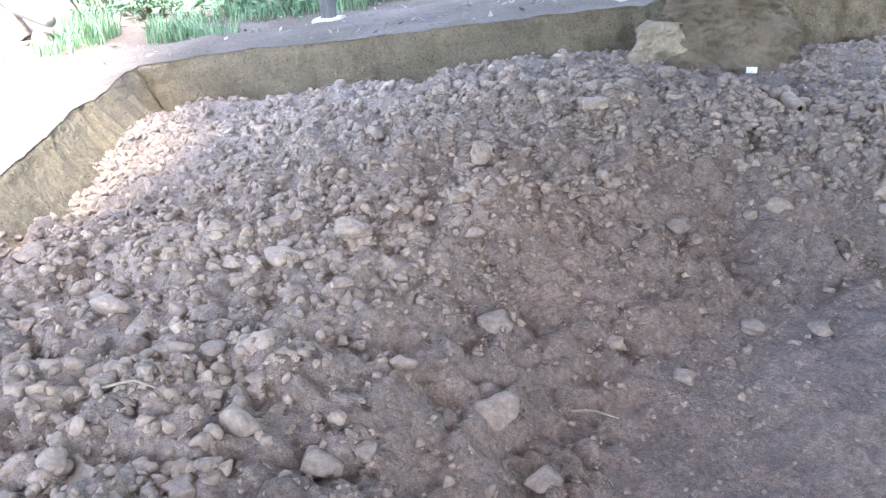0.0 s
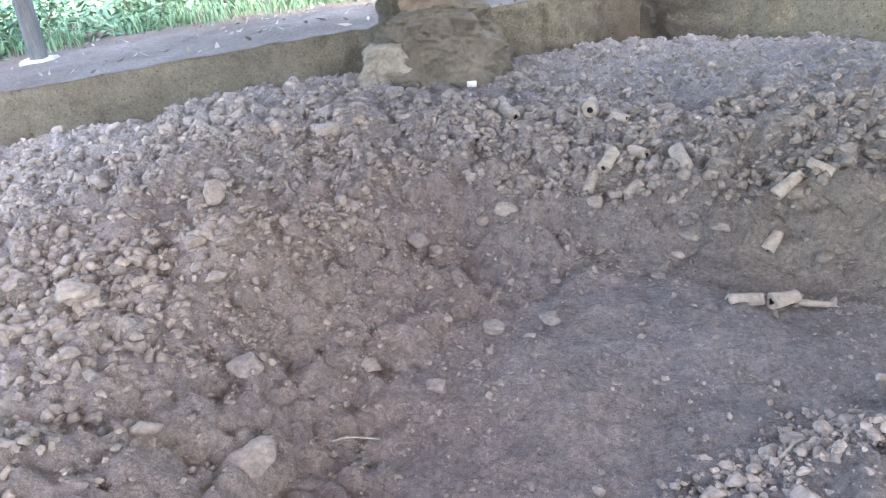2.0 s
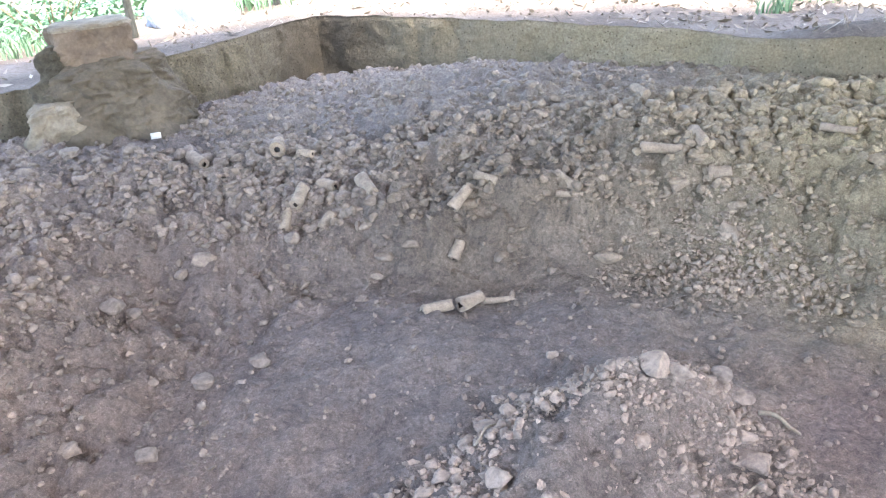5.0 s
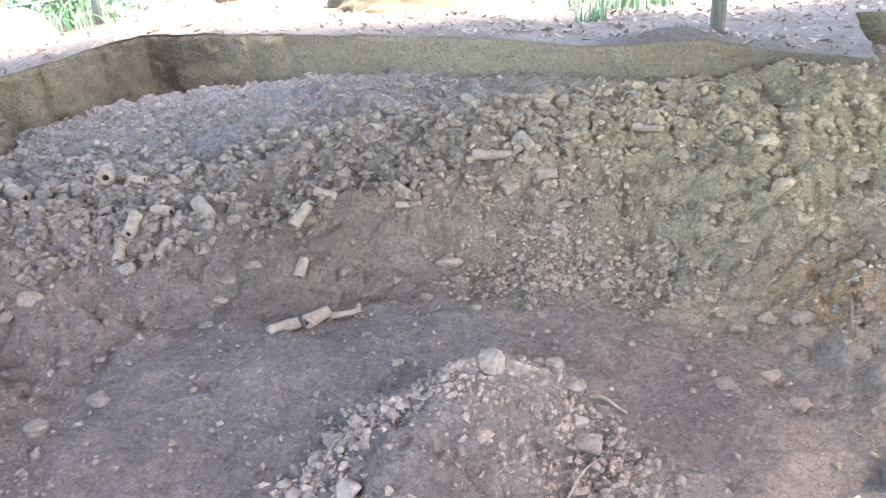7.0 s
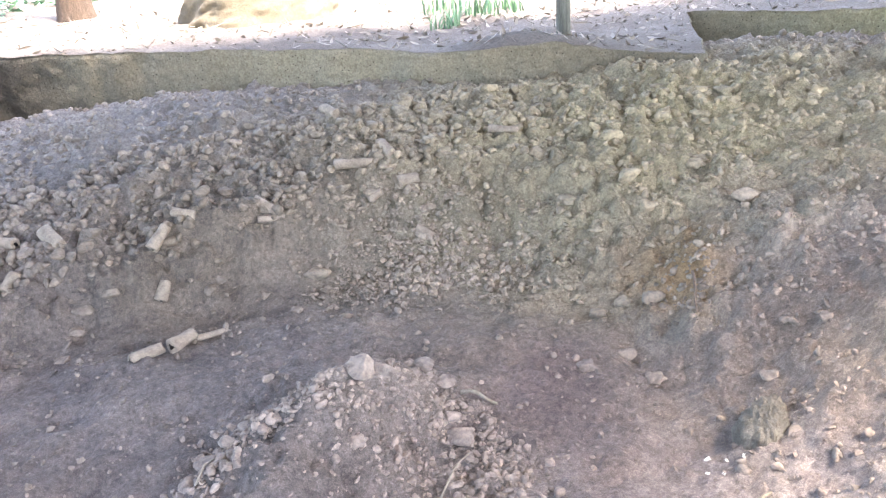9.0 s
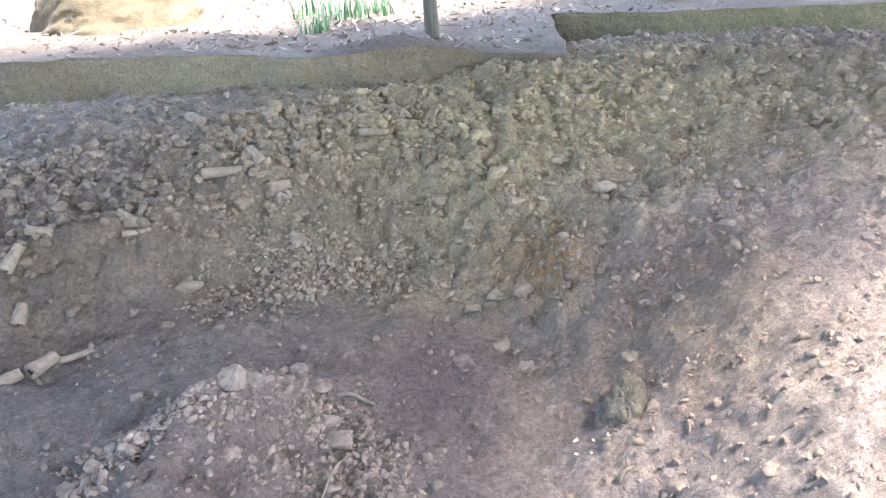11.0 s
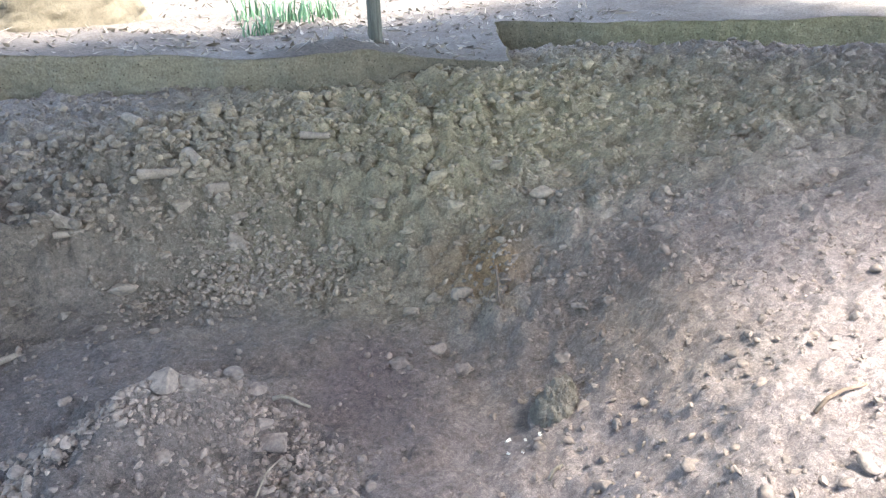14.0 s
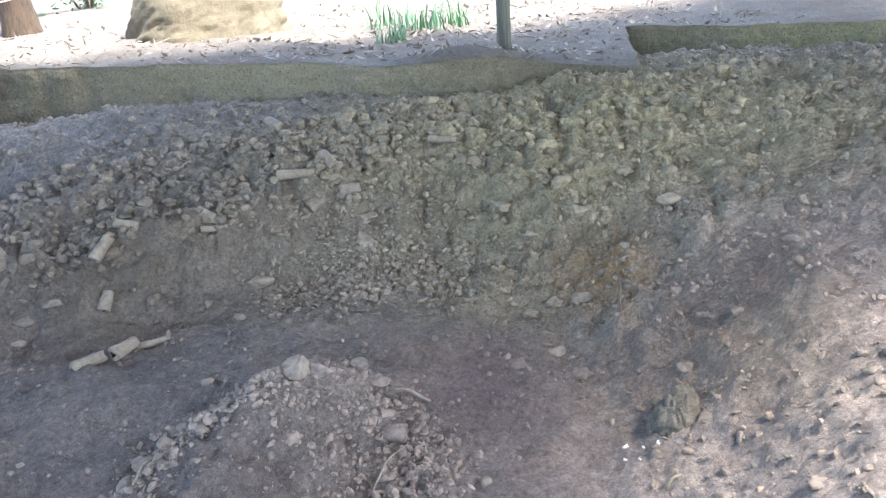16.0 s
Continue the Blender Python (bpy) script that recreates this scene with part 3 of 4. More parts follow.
rng = np.random.RandomState(7)
BIG = []
for name, n, area, weight, low, high, power, sink, label in (
        ("slag_rubble", 34000, (-8.5, -0.6, 0.6, 8.6), heap_weight, 0.04, 0.15, 1.5, 0.02, "reddish slag lumps and stones lying on the heap"),
        ("terrace_rubble", 20000, (-2.2, 9.5, 4.6, 10.0), far_weight, 0.04, 0.16, 1.5, 0.04, "grey and ochre stones strewn over the far terrace"),
        ("flank_rubble", 6500, (2.0, 7.5, 0.6, 4.8), heap_weight, 0.03, 0.14, 1.6, -0.1, "olive brown stones bedded in the side slope"),
        ("rim_rubble", 2200, (-1.7, 3.6, 5.35, 6.7), lambda x, y: 0.25 + 0.75 * clumps(x, y, 141, 0.35), 0.05, 0.16, 1.2, 0.1, "buff stones and pipe sherds along the terrace rim"),
        ("mound_rubble", 9000, (-0.6, 2.0, 1.9, 3.9), mound_weight, 0.020, 0.07, 1.3, 0.0, "pale broken stones heaped on the small mound"),
        ("rubble_fan", 6500, (1.0, 3.2, 4.0, 5.8), cone_weight, 0.022, 0.066, 1.5, 0.25, "loose pale rubble slid down the slope"),
        ("bank_crumbs", 1800, (2.0, 5.2, 0.7, 3.2), lambda x, y: bump(x, y, 3.2, 1.7, 1.5, 1.2) * (0.3 + 0.7 * clumps(x, y, 161, 0.3)), 0.014, 0.06, 1.7, 0.02, "pink clods and crumbs on the trodden bank"),
        ("floor_gravel", 8000, (-2.0, 3.4, 1.4, 5.4), lambda x, y: 0.25 + 0.3 * clumps(x, y, 131, 0.4), 0.008, 0.035, 2.0, 0.1, "fine gravel on the grey pit floor"),
        ("slope_gravel", 24000, (-5.0, 5.0, 1.0, 6.6), lambda x, y: (0.15 + 0.7 * stony(x, y)) * (0.3 + 0.7 * clumps(x, y, 281, 0.3)), 0.014, 0.06, 1.4, 0.15, "small gravel and crumbs on the slopes")):
    x, y = scatter(n, *area, weight, rng)
    s = sizes(len(x), low, high, power, rng)
    s = s * (1 - 0.4 * smooth((y - 6.4) / 1.0))
    if name == "slag_rubble":
        k = fill(x, y)
        s = s * (1 - 0.6 * np.where(k < 0.5, 1.0, np.clip(5 * k * (1 - k), 0, 1)))
    if name in ("slag_rubble", "mound_rubble"):
        s = s * (1 - 0.2 * smooth((2.9 - y) / 0.8) * smooth(-x - 1.0))
    z = surface(x, y) + s * (sink - 0.13 * smooth((s - 0.07) / 0.08))
    large = (s > 0.10) & (np.hypot(x, y - 0.3) < 6.2)
    BIG += [(float(a), float(b), float(c), float(d)) for a, b, c, d in zip(x[large], y[large], z[large], s[large])]
    at = np.stack([x, y, z], -1)
    mid = ~large & (s > 0.05)
    small = ~large & ~mid
    if mid.any():
        strewn(name, at[mid], s[mid], PEBBLES, rng, label, flat=False)
    if small.any():
        strewn(name if not mid.any() else name.split("_")[0] + "_crumbs", at[small], s[small], GRAINS, rng, label.replace("stones", "crumbs"), (1.0, 0.8, 0.6), flat=True)

STONE_MESHES = []
for k in range(12):
    v, f = pebble(300 + k, 3)
    v = v * (1 + 0.05 * waves(v[:, 0] + v[:, 2] * 0.7 + k, v[:, 1] - v[:, 2] * 0.6, 0.25, 4, 33 + k, 0.65))[:, None]
    STONE_MESHES.append(tri_mesh("stone", v * np.array((1.0, 0.75, 0.55)), f, STONE))


def stone(x, y, z, size, turn, lean=0.0, k=0, label="dusty rounded stone half bedded in earth", squash=1.0):
    ob = new("stone", STONE_MESHES[k % len(STONE_MESHES)])
    ob.matrix_world = pose(x, y, z, lean, 0, turn) @ Matrix.Diagonal((size, size, size * squash, 1))
    return tagged(ob, label, "stone", "stones of the dig")


random.seed(5)
BIG.sort(key=lambda b: math.hypot(b[0], b[1] - 0.3))
for x, y, z, s in BIG[:260]:
    stone(x, y, z, s, random.uniform(0, 360), random.uniform(-15, 15), random.randrange(12), "dusty slag stone half bedded in the slope")


# ---- clay blowpipes (tuyeres) ----
def tuyere(x, y, length, width, turn, lean, whole, label):
    r, bore = width / 2, width * 0.19
    z = float(surface(x, y)) + r * 0.75
    ob = thing("clay_pipe", x, y, z, label, "clay pipe", "fired clay pipes in the dig")
    ob.matrix_world = pose(x, y, z, 0, -lean, turn)
    rnd = random.Random(int(x * 991 + y * 77))
    n, rings = 16, []
    stations = [-0.5, -0.485, -0.3, -0.05, 0.2, 0.4, 0.485, 0.5]
    taper = rnd.uniform(0.8, 0.95)
    for t in stations:
        k = 1 - (1 - taper) * (t + 0.5)
        k *= 0.9 if abs(t) == 0.5 else 1.0
        ring = []
        for i in range(n):
            a = 2 * math.pi * i / n
            rough = 1 + 0.07 * math.sin(2 * a + t * 5 + x * 9) + 0.05 * math.sin(3 * a - t * 9 + y * 7) + rnd.uniform(-0.04, 0.04)
            end = (0.05 * math.sin(a * 2 + x * 7) + 0.04 * math.sin(a * 3 + y * 5)) * width if abs(t) > 0.4 else 0
            ring.append((t * length + end, r * k * rough * math.cos(a), r * k * rough * math.sin(a)))
        rings.append(ring)
    inner = [[(p[0] * (1 if abs(p[0]) < 0.45 * length else 0.995), p[1] * 0.42, p[2] * 0.42) for p in ring] for ring in rings]
    loop = rings + [inner[-1]] if whole else rings
    bm = loft(loop, cap=not whole)
    if whole:
        bm.faces.ensure_lookup_table()
        first = [v for v in bm.verts][:n]
        ins = [bm.verts.new(p) for p in inner[0]]
        for i in range(n):
            bm.faces.new((first[(i + 1) % n], first[i], ins[i], ins[(i + 1) % n]))
        part("body", bm, CLAY, ob)
        # the bore is a much darker brown than the body
        part("bore", loft(inner, cap=False), DARK_BORE, ob, "dark brown inside of the pipe")
    else:
        part("body", bm, CLAY, ob)
    return ob


FLOOR_PIPES = [(-0.02, 4.49, 0.2, 0.078, 24, -4), (0.19, 4.59, 0.19, 0.09, 41, -6), (0.36, 4.66, 0.18, 0.045, 4, -3)]
SLOPE_PIPES = [(-1.02, 5.48, 0.2, 0.075, 80, 27), (-0.92, 5.59, 0.19, 0.095, 74, 22), (-0.73, 5.44, 0.14, 0.092, 48, 36), (-0.44, 5.64, 0.25, 0.106, -66, -11), (0.21, 5.42, 0.19, 0.085, 39, 31),
               (0.15, 5.19, 0.14, 0.085, 52, 40), (-1.17, 6.4, 0.15, 0.125, 94, 4), (-0.92, 6.2, 0.13, 0.066, -35, 1), (-0.74, 5.81, 0.14, 0.1, -32, 0), (0.41, 5.53, 0.17, 0.07, -28, -12)]
RIM_PIPES = [(0.97, 5.46, 0.22, 0.085, -38, -25), (0.97, 5.38, 0.19, 0.05, -3, -7), (1.69, 5.64, 0.29, 0.08, -11, -6), (1.98, 5.69, 0.2, 0.098, -82, -15), (2.04, 5.43, 0.16, 0.1, -11, 5), (2.02, 5.12, 0.15, 0.085, -53, -26),
             (-1.87, 6.56, 0.27, 0.105, -54, -3), (1.76, 5.41, 0.12, 0.06, 8, 23), (2.96, 5.62, 0.24, 0.06, -36, -3), (1.82, 6.64, 0.22, 0.09, -78, -3)]
for row in FLOOR_PIPES:
    tuyere(*row, True, "broken fired clay pipe lying on the pit floor")
for k, row in enumerate(SLOPE_PIPES):
    tuyere(*row, True, "buff fired clay pipe sticking out of the slope")
for k, row in enumerate(RIM_PIPES):
    tuyere(*row, k % 2 == 0, "buff fired clay pipe fragment on the terrace rim")
HEAP_STONES = [(-3.53, 4.76, 0.17, 112), (-3.25, 4.31, 0.27, -45), (-3.04, 5.56, 0.24, 104), (-2.4, 3.12, 0.19, 20), (-2.04, 2.63, 0.22, 64), (-1.93, 3.56, 0.16, 23), (-1.51, 3.5, 0.12, 4), (-3.34, 3.13, 0.22, 34),
               (-3.65, 3.64, 0.13, 38), (-2.84, 3.64, 0.13, 34), (-2.03, 4.72, 0.17, -35), (-1.92, 4.7, 0.11, -11), (-1.71, 5.11, 0.12, -15), (-1.55, 5.17, 0.18, 20), (-1.37, 4.04, 0.15, 16), (-1.07, 4.17, 0.13, -7)]
EDGE_STONES = [(-3.26, 5.97, 0.2, 35), (-3.06, 6.18, 0.2, 16), (-2.95, 6.68, 0.19, 0), (-1.9, 6.63, 0.26, -47), (-3.82, 4.3, 0.12, 6), (-3.26, 2.91, 0.13, 17), (-1.71, 2.46, 0.15, 70), (-2.28, 1.78, 0.17, 25), (-2.46, 2.47, 0.14, 45)]
MOUND_STONES = [(0.95, 3.34, 0.2, -10), (1.06, 3.31, 0.14, -20), (1.3, 3.44, 0.12, -23), (1.38, 3.36, 0.11, 0), (0.17, 2.9, 0.13, -39), (0.82, 3.06, 0.1, 28), (1.35, 3.07, 0.15, -35), (1.34, 3.18, 0.1, 0), (-0.16, 2.98, 0.12, 40), (-0.07, 3.05, 0.1, 20), (0.06, 3.23, 0.1, 60), (0.16, 3.3, 0.12, 5),
                (0.27, 3.36, 0.12, 70), (0.56, 3.8, 0.08, 32), (0.36, 3.42, 0.09, 0), (2.25, 3.35, 0.13, -44), (2.87, 2.61, 0.09, -29), (3.92, 4.45, 0.15, -16)]
RIM_STONES = [(-0.1, 8.49, 0.16, 0), (1.8, 6.5, 0.13, 30), (0.73, 5.83, 0.13, 0), (0.88, 5.63, 0.12, 80), (0.58, 5.75, 0.12, 40), (2.34, 5.68, 0.13, 20), (0.61, 6.7, 0.11, 0), (0.54, 5.28, 0.08, 0), (1.16, 5.12, 0.18, 0), (0.44, 5.14, 0.12, 60),
              (-0.16, 5.19, 0.11, 0), (-0.35, 5.19, 0.13, 10), (-0.97, 5.29, 0.15, 0), (1.18, 4.47, 0.1, 20), (-0.04, 6.23, 0.17, 20), (-1.34, 4.69, 0.09, 0), (-0.41, 5.44, 0.11, 70), (-0.5, 4.89, 0.1, 0), (1.53, 5.25, 0.1, 0), (-0.18, 5.55, 0.1, 30),
              (1.9, 5.4, 0.1, 60), (1.92, 5.52, 0.1, 0), (2.1, 5.24, 0.12, 20), (1.75, 5.44, 0.14, 40), (2.0, 5.13, 0.16, 0), (2.41, 5.56, 0.13, 30), (2.65, 6.94, 0.19, 40), (-0.62, 5.62, 0.12, 40), (-0.84, 5.4, 0.1, 10), (-0.58, 5.98, 0.13, 90)]
FLANK_STONES = [(3.05, 5.25, 0.19, 20), (2.96, 3.65, 0.17, 0), (2.65, 3.81, 0.12, 30), (2.82, 3.78, 0.12, 0), (2.56, 3.36, 0.11, 0), (2.53, 3.08, 0.12, 0), (3.88, 3.89, 0.17, 0), (3.34, 4.25, 0.15, 0), (3.38, 4.53, 0.2, 30), (2.37, 4.12, 0.1, 0),
                (4.05, 4.57, 0.16, 0), (4.55, 5.14, 0.16, 0), (2.25, 3.34, 0.12, 0), (3.64, 5.07, 0.18, 0), (2.95, 4.67, 0.16, 0)]
CLOD_STONES = [(-3.60, 3.59, 0.14, 0), (-4.36, 4.52, 0.20, 0), (-3.10, 1.95, 0.14, 0), (-2.86, 2.05, 0.13, 0), (-3.56, 1.87, 0.15, 0), (-2.49, 1.36, 0.15, 0), (-2.84, 1.20, 0.15, 0), (-2.94, 1.15, 0.13, 0), (-3.86, 1.93, 0.21, 30),
               (-5.21, 2.21, 0.28, 10), (-4.51, 2.35, 0.16, 0), (-3.51, 2.72, 0.18, 10), (-3.84, 3.23, 0.21, 0), (-2.57, 1.68, 0.19, 20), (-2.21, 1.94, 0.12, 0)]
BANK_CLODS = [(2.38, 1.41, 0.2, 20), (2.62, 0.9, 0.24, 70), (2.95, 1.75, 0.12, 0), (2.52, 1.12, 0.15, 130), (3.3, 1.5, 0.16, 40), (3.45, 1.62, 0.13, 10), (3.62, 1.48, 0.12, 80), (2.2, 1.62, 0.14, 60), (2.75, 1.2, 0.11, 15)]
for k, (x, y, s, a) in enumerate(BANK_CLODS):
    stone(x, y, float(surface(x, y)) - 0.03 * s, 0.42 * s, a, 5, k + 3, "crumbly pinkish clod on the trodden bank", 0.6)
for rows, label in ((RIM_STONES, "buff angular stone on the terrace rim"), (FLANK_STONES, "olive brown stone bedded in the flank"), (CLOD_STONES, "crusty reddish slag clod bedded in the heap"), (HEAP_STONES, "pale elongated stone lying on the red heap"), (EDGE_STONES, "pale rounded stone on the heap's edge"), (MOUND_STONES, "pale pinkish stone on loose rubble")):
    for k, (x, y, s, a) in enumerate(rows):
        stone(x, y, float(surface(x, y)) + 0.16 * s, s * 1.05, a, 8, k, label, 0.85)


# ---- the earth pillar left standing by the wall ----
def earth_body(rings, sides=80, rough=0.035, seed=0, power=3.0):
    """Stacked rounded boxes (cx, cy, half width, half depth, z), roughened."""
    out = []
    for cx, cy, hw, hd, z in rings:
        ring = []
        for i in range(sides):
            a = 2 * math.pi * i / sides
            c, s = math.cos(a), math.sin(a)
            k = (abs(c) ** power + abs(s) ** power) ** (-1 / power)
            q = 1 + rough * float(waves(hw * 2 * c + seed, hd * 2 * s + z * 2.2, 0.4, 5, 7 + seed, 0.62)) / max(hw, hd)
            u, v = hw * c * k * q, hd * s * k * q
            t = radians(22)
            ring.append((cx + u * math.cos(t) - v * math.sin(t), cy + u * math.sin(t) + v * math.cos(t), z))
        out.append(ring)
    return loft(out)


def steps(rows, n=9):
    """Finer rings between the given ones."""
    out = []
    for a, b in zip(rows, rows[1:]):
        out += [tuple(p + (q - p) * k / n for p, q in zip(a, b)) for k in range(n)]
    return out + [rows[-1]]


pillar = thing("earth_pillar", 0, 0, 0, "stepped pillar of brown earth left standing beside the trench wall", "earth pillar")
part("base", earth_body(steps([(-2.86, 7.75, 0.70, 0.52, -0.55), (-2.88, 7.80, 0.65, 0.5, -0.3), (-2.9, 7.85, 0.57, 0.46, -0.1), (-2.95, 7.88, 0.5, 0.42, 0.06), (-2.98, 7.92, 0.48, 0.4, 0.18), (-2.98, 7.95, 0.40, 0.32, 0.27)], 14), 140, 0.085, 1), DARK_EARTH, pillar)
part("block", earth_body(steps([(-2.98, 7.93, 0.34, 0.29, 0.08), (-2.99, 7.94, 0.35, 0.29, 0.3), (-3.0, 7.95, 0.36, 0.29, 0.54)], 12), 120, 0.035, 2, 5), BLOCK_EARTH, pillar, "lighter reddish earth block")
part("cap", earth_body(steps([(-3.0, 7.95, 0.355, 0.29, 0.53), (-3.01, 7.96, 0.37, 0.3, 0.55), (-3.0, 7.96, 0.345, 0.28, 0.572)], 4), 120, 0.05, 3, 5), PALE_EARTH, pillar, "crusted pale top edge")
part("lump", earth_body(steps([(-3.2, 7.60, 0.16, 0.14, -0.22), (-3.23, 7.62, 0.20, 0.17, 0.0), (-3.25, 7.64, 0.20, 0.16, 0.2), (-3.23, 7.66, 0.13, 0.11, 0.36), (-3.22, 7.67, 0.06, 0.05, 0.42)], 10), 100, 0.07, 4, 2.2), MOSS_EARTH, pillar, "dark shaggy lump of root earth")
part("foot", earth_body(steps([(-3.3, 7.28, 0.26, 0.2, -0.5), (-3.28, 7.3, 0.23, 0.19, -0.25), (-3.27, 7.35, 0.21, 0.18, -0.1), (-3.24, 7.42, 0.17, 0.16, -0.03)], 12), 110, 0.06, 5, 4), PALE_EARTH, pillar, "pale chipped earth foot")
tag_card = thing("label_card", -2.42, 7.42, -0.33, "small white card leaning on the earth pillar", "label card")
part("card", box(-0.045, -0.003, 0.0, 0.045, 0.003, 0.055, 0.002), PAPER, tag_card)
tag_card.matrix_world = pose(-2.40, 7.26, float(surface(-2.40, 7.26)) + 0.01, -25, 0, 15)

# ---- posts, trunk, humps outside ----
def post(x, y, width, mat, label, foot=False, lean=0.0):
    z = float(ground_top(np.array([x]), np.array([y]))[0])
    ob = thing("roof_post", x, y, z, label, "post", "posts of the shelter")
    ob.matrix_world = pose(x, y, z, 0, lean, 20)
    w = width / 2
    part("shaft", box(-w, -w, -0.1, w, w, 4.18 - 0.1 * x - z, 0.012), mat, ob)
    if foot:
        part("foot", box(-0.2, -0.16, -0.12, 0.2, 0.16, 0.05, 0.02), CONCRETE, ob, "pale concrete footing")
    return ob


post(-8.18, 7.96, 0.17, PAINTED, "grey painted square post on a pale concrete foot", True)
post(-3.5, 10.55, 0.10, WOOD, "weathered grey wooden post beside the pit")
post(4.78, 7.62, 0.12, WOOD, "weathered greenish wooden post at the trench edge")

trunk = thing("tree", -0.1, 13.0, 0.1, "dark brown tree trunk standing behind the dig", "tree")
pts = [(0, 0, -0.2), (0.01, 0, 0.05), (0.02, 0.0, 0.4), (0.0, 0.02, 1.2), (0.06, 0, 2.4), (0.05, 0.1, 3.6)]
part("trunk", tube(pts, [0.34, 0.27, 0.22, 0.2, 0.18, 0.15], 14), BARK, trunk)
for k in range(5):
    a = k * 1.3
    part("limb", tube([(0.05, 0.05, 2.6 + 0.2 * k), (0.7 * math.cos(a), 0.7 * math.sin(a), 3.4 + 0.25 * k), (1.6 * math.cos(a), 1.6 * math.sin(a), 4.2 + 0.3 * k)], [0.07, 0.05, 0.02], 7), BARK, trunk)

hump = thing("earth_hump", 0, 0, 0, "tall hump of ochre earth beside the path", "earth hump")
part("body", earth_body(steps([(2.25, 11.35, 1.2, 0.75, -0.2), (2.25, 11.35, 1.12, 0.7, 0.0), (2.28, 11.35, 1.02, 0.62, 0.3), (2.3, 11.4, 0.9, 0.55, 0.65), (2.3, 11.4, 0.7, 0.45, 0.95), (2.3, 11.4, 0.35, 0.25, 1.15)]), 80, 0.05, 9, 3.2), HUMP_EARTH, hump)

post(-1.85, 11.75, 0.10, PAINTED, "blue grey painted post in the undergrowth")
rail = thing("wire", -0.1, 13.0, 0.5, "pale wire strung between tree and post", "wire")
part("strand", tube([(0, -0.2, 0.1), (-0.9, -0.65, 0.02), (-1.75, -1.2, 0.0), (-3.4, -2.4, 0.02)], [0.008] * 4, 6), CONCRETE, rail)

cloth = thing("plastic_sheet", -3.0, 11.55, 0.02, "crumpled blue grey plastic sheet heaped on the ground", "plastic sheet")
bm = bmesh.new()
bmesh.ops.create_icosphere(bm, subdivisions=5, radius=1)
for v in bm.verts:
    w = float(waves(v.co.x + v.co.z * 0.7, v.co.y - v.co.z * 0.6, 0.5, 4, 5))
    v.co = Vector((v.co.x * 0.5, v.co.y * 0.32, max(-0.05, v.co.z * 0.4))) * (1 + 0.35 * w)
part("sheet", bm, SHEET, cloth)

# fallen log and rock at the far left
log = thing("log", -12.6, 6.1, -0.4, "grey log lying on rocks by the bushes", "log")
part("body", tube([(-1.2, 0.3, 0.42), (-0.3, 0.05, 0.38), (0.5, -0.1, 0.33), (1.0, -0.2, 0.3)], [0.11, 0.12, 0.11, 0.1], 10), WOOD, log)
for x, y, s in ((-12.5, 5.75, 0.7), (-12.0, 5.95, 0.5), (-13.2, 6.1, 0.8), (-11.9, 5.5, 0.35)):
    stone(x, y, -0.42 + s * 0.12, s, 40 * x, 0, int(-x), "grey boulder under the log")


# ---- plants ----
def blades(n, height, spread, width, rng, droop=0.5):
    bm = bmesh.new()
    for _ in range(n):
        a, r = rng.uniform(0, 6.283), spread * math.sqrt(rng.random())
        bx, by, h = r * math.cos(a), r * math.sin(a), height * rng.uniform(0.5, 1.15)
        out, w, d = rng.uniform(0, 6.283), width * rng.uniform(0.6, 1.3), droop * rng.uniform(0.3, 1.3)
        side, prev = (-math.sin(out) * w, math.cos(out) * w), None
        for k in range(5):
            t = k / 4
            c = (bx + math.cos(out) * h * d * t * t, by + math.sin(out) * h * d * t * t, h * (t - 0.45 * d * t * t * t))
            q = (1 - t) * 0.9 + 0.1
            pair = (bm.verts.new((c[0] - side[0] * q, c[1] - side[1] * q, c[2])), bm.verts.new((c[0] + side[0] * q, c[1] + side[1] * q, c[2])))
            if prev:
                bm.faces.new((prev[0], prev[1], pair[1], pair[0]))
            prev = pair
    return bm


def clump(x, y, n, height, spread, width, seed, label="clump of long green grass leaves", droop=0.6):
    rng = random.Random(seed)
    z = float(ground_top(np.array([x]), np.array([y]))[0]) - 0.02
    ob = thing("grass_clump", x, y, z, label, "grass", "grass clumps round the pit")
    part("leaves", blades(n, height, spread, width, rng, droop), GRASS, ob)
    return ob


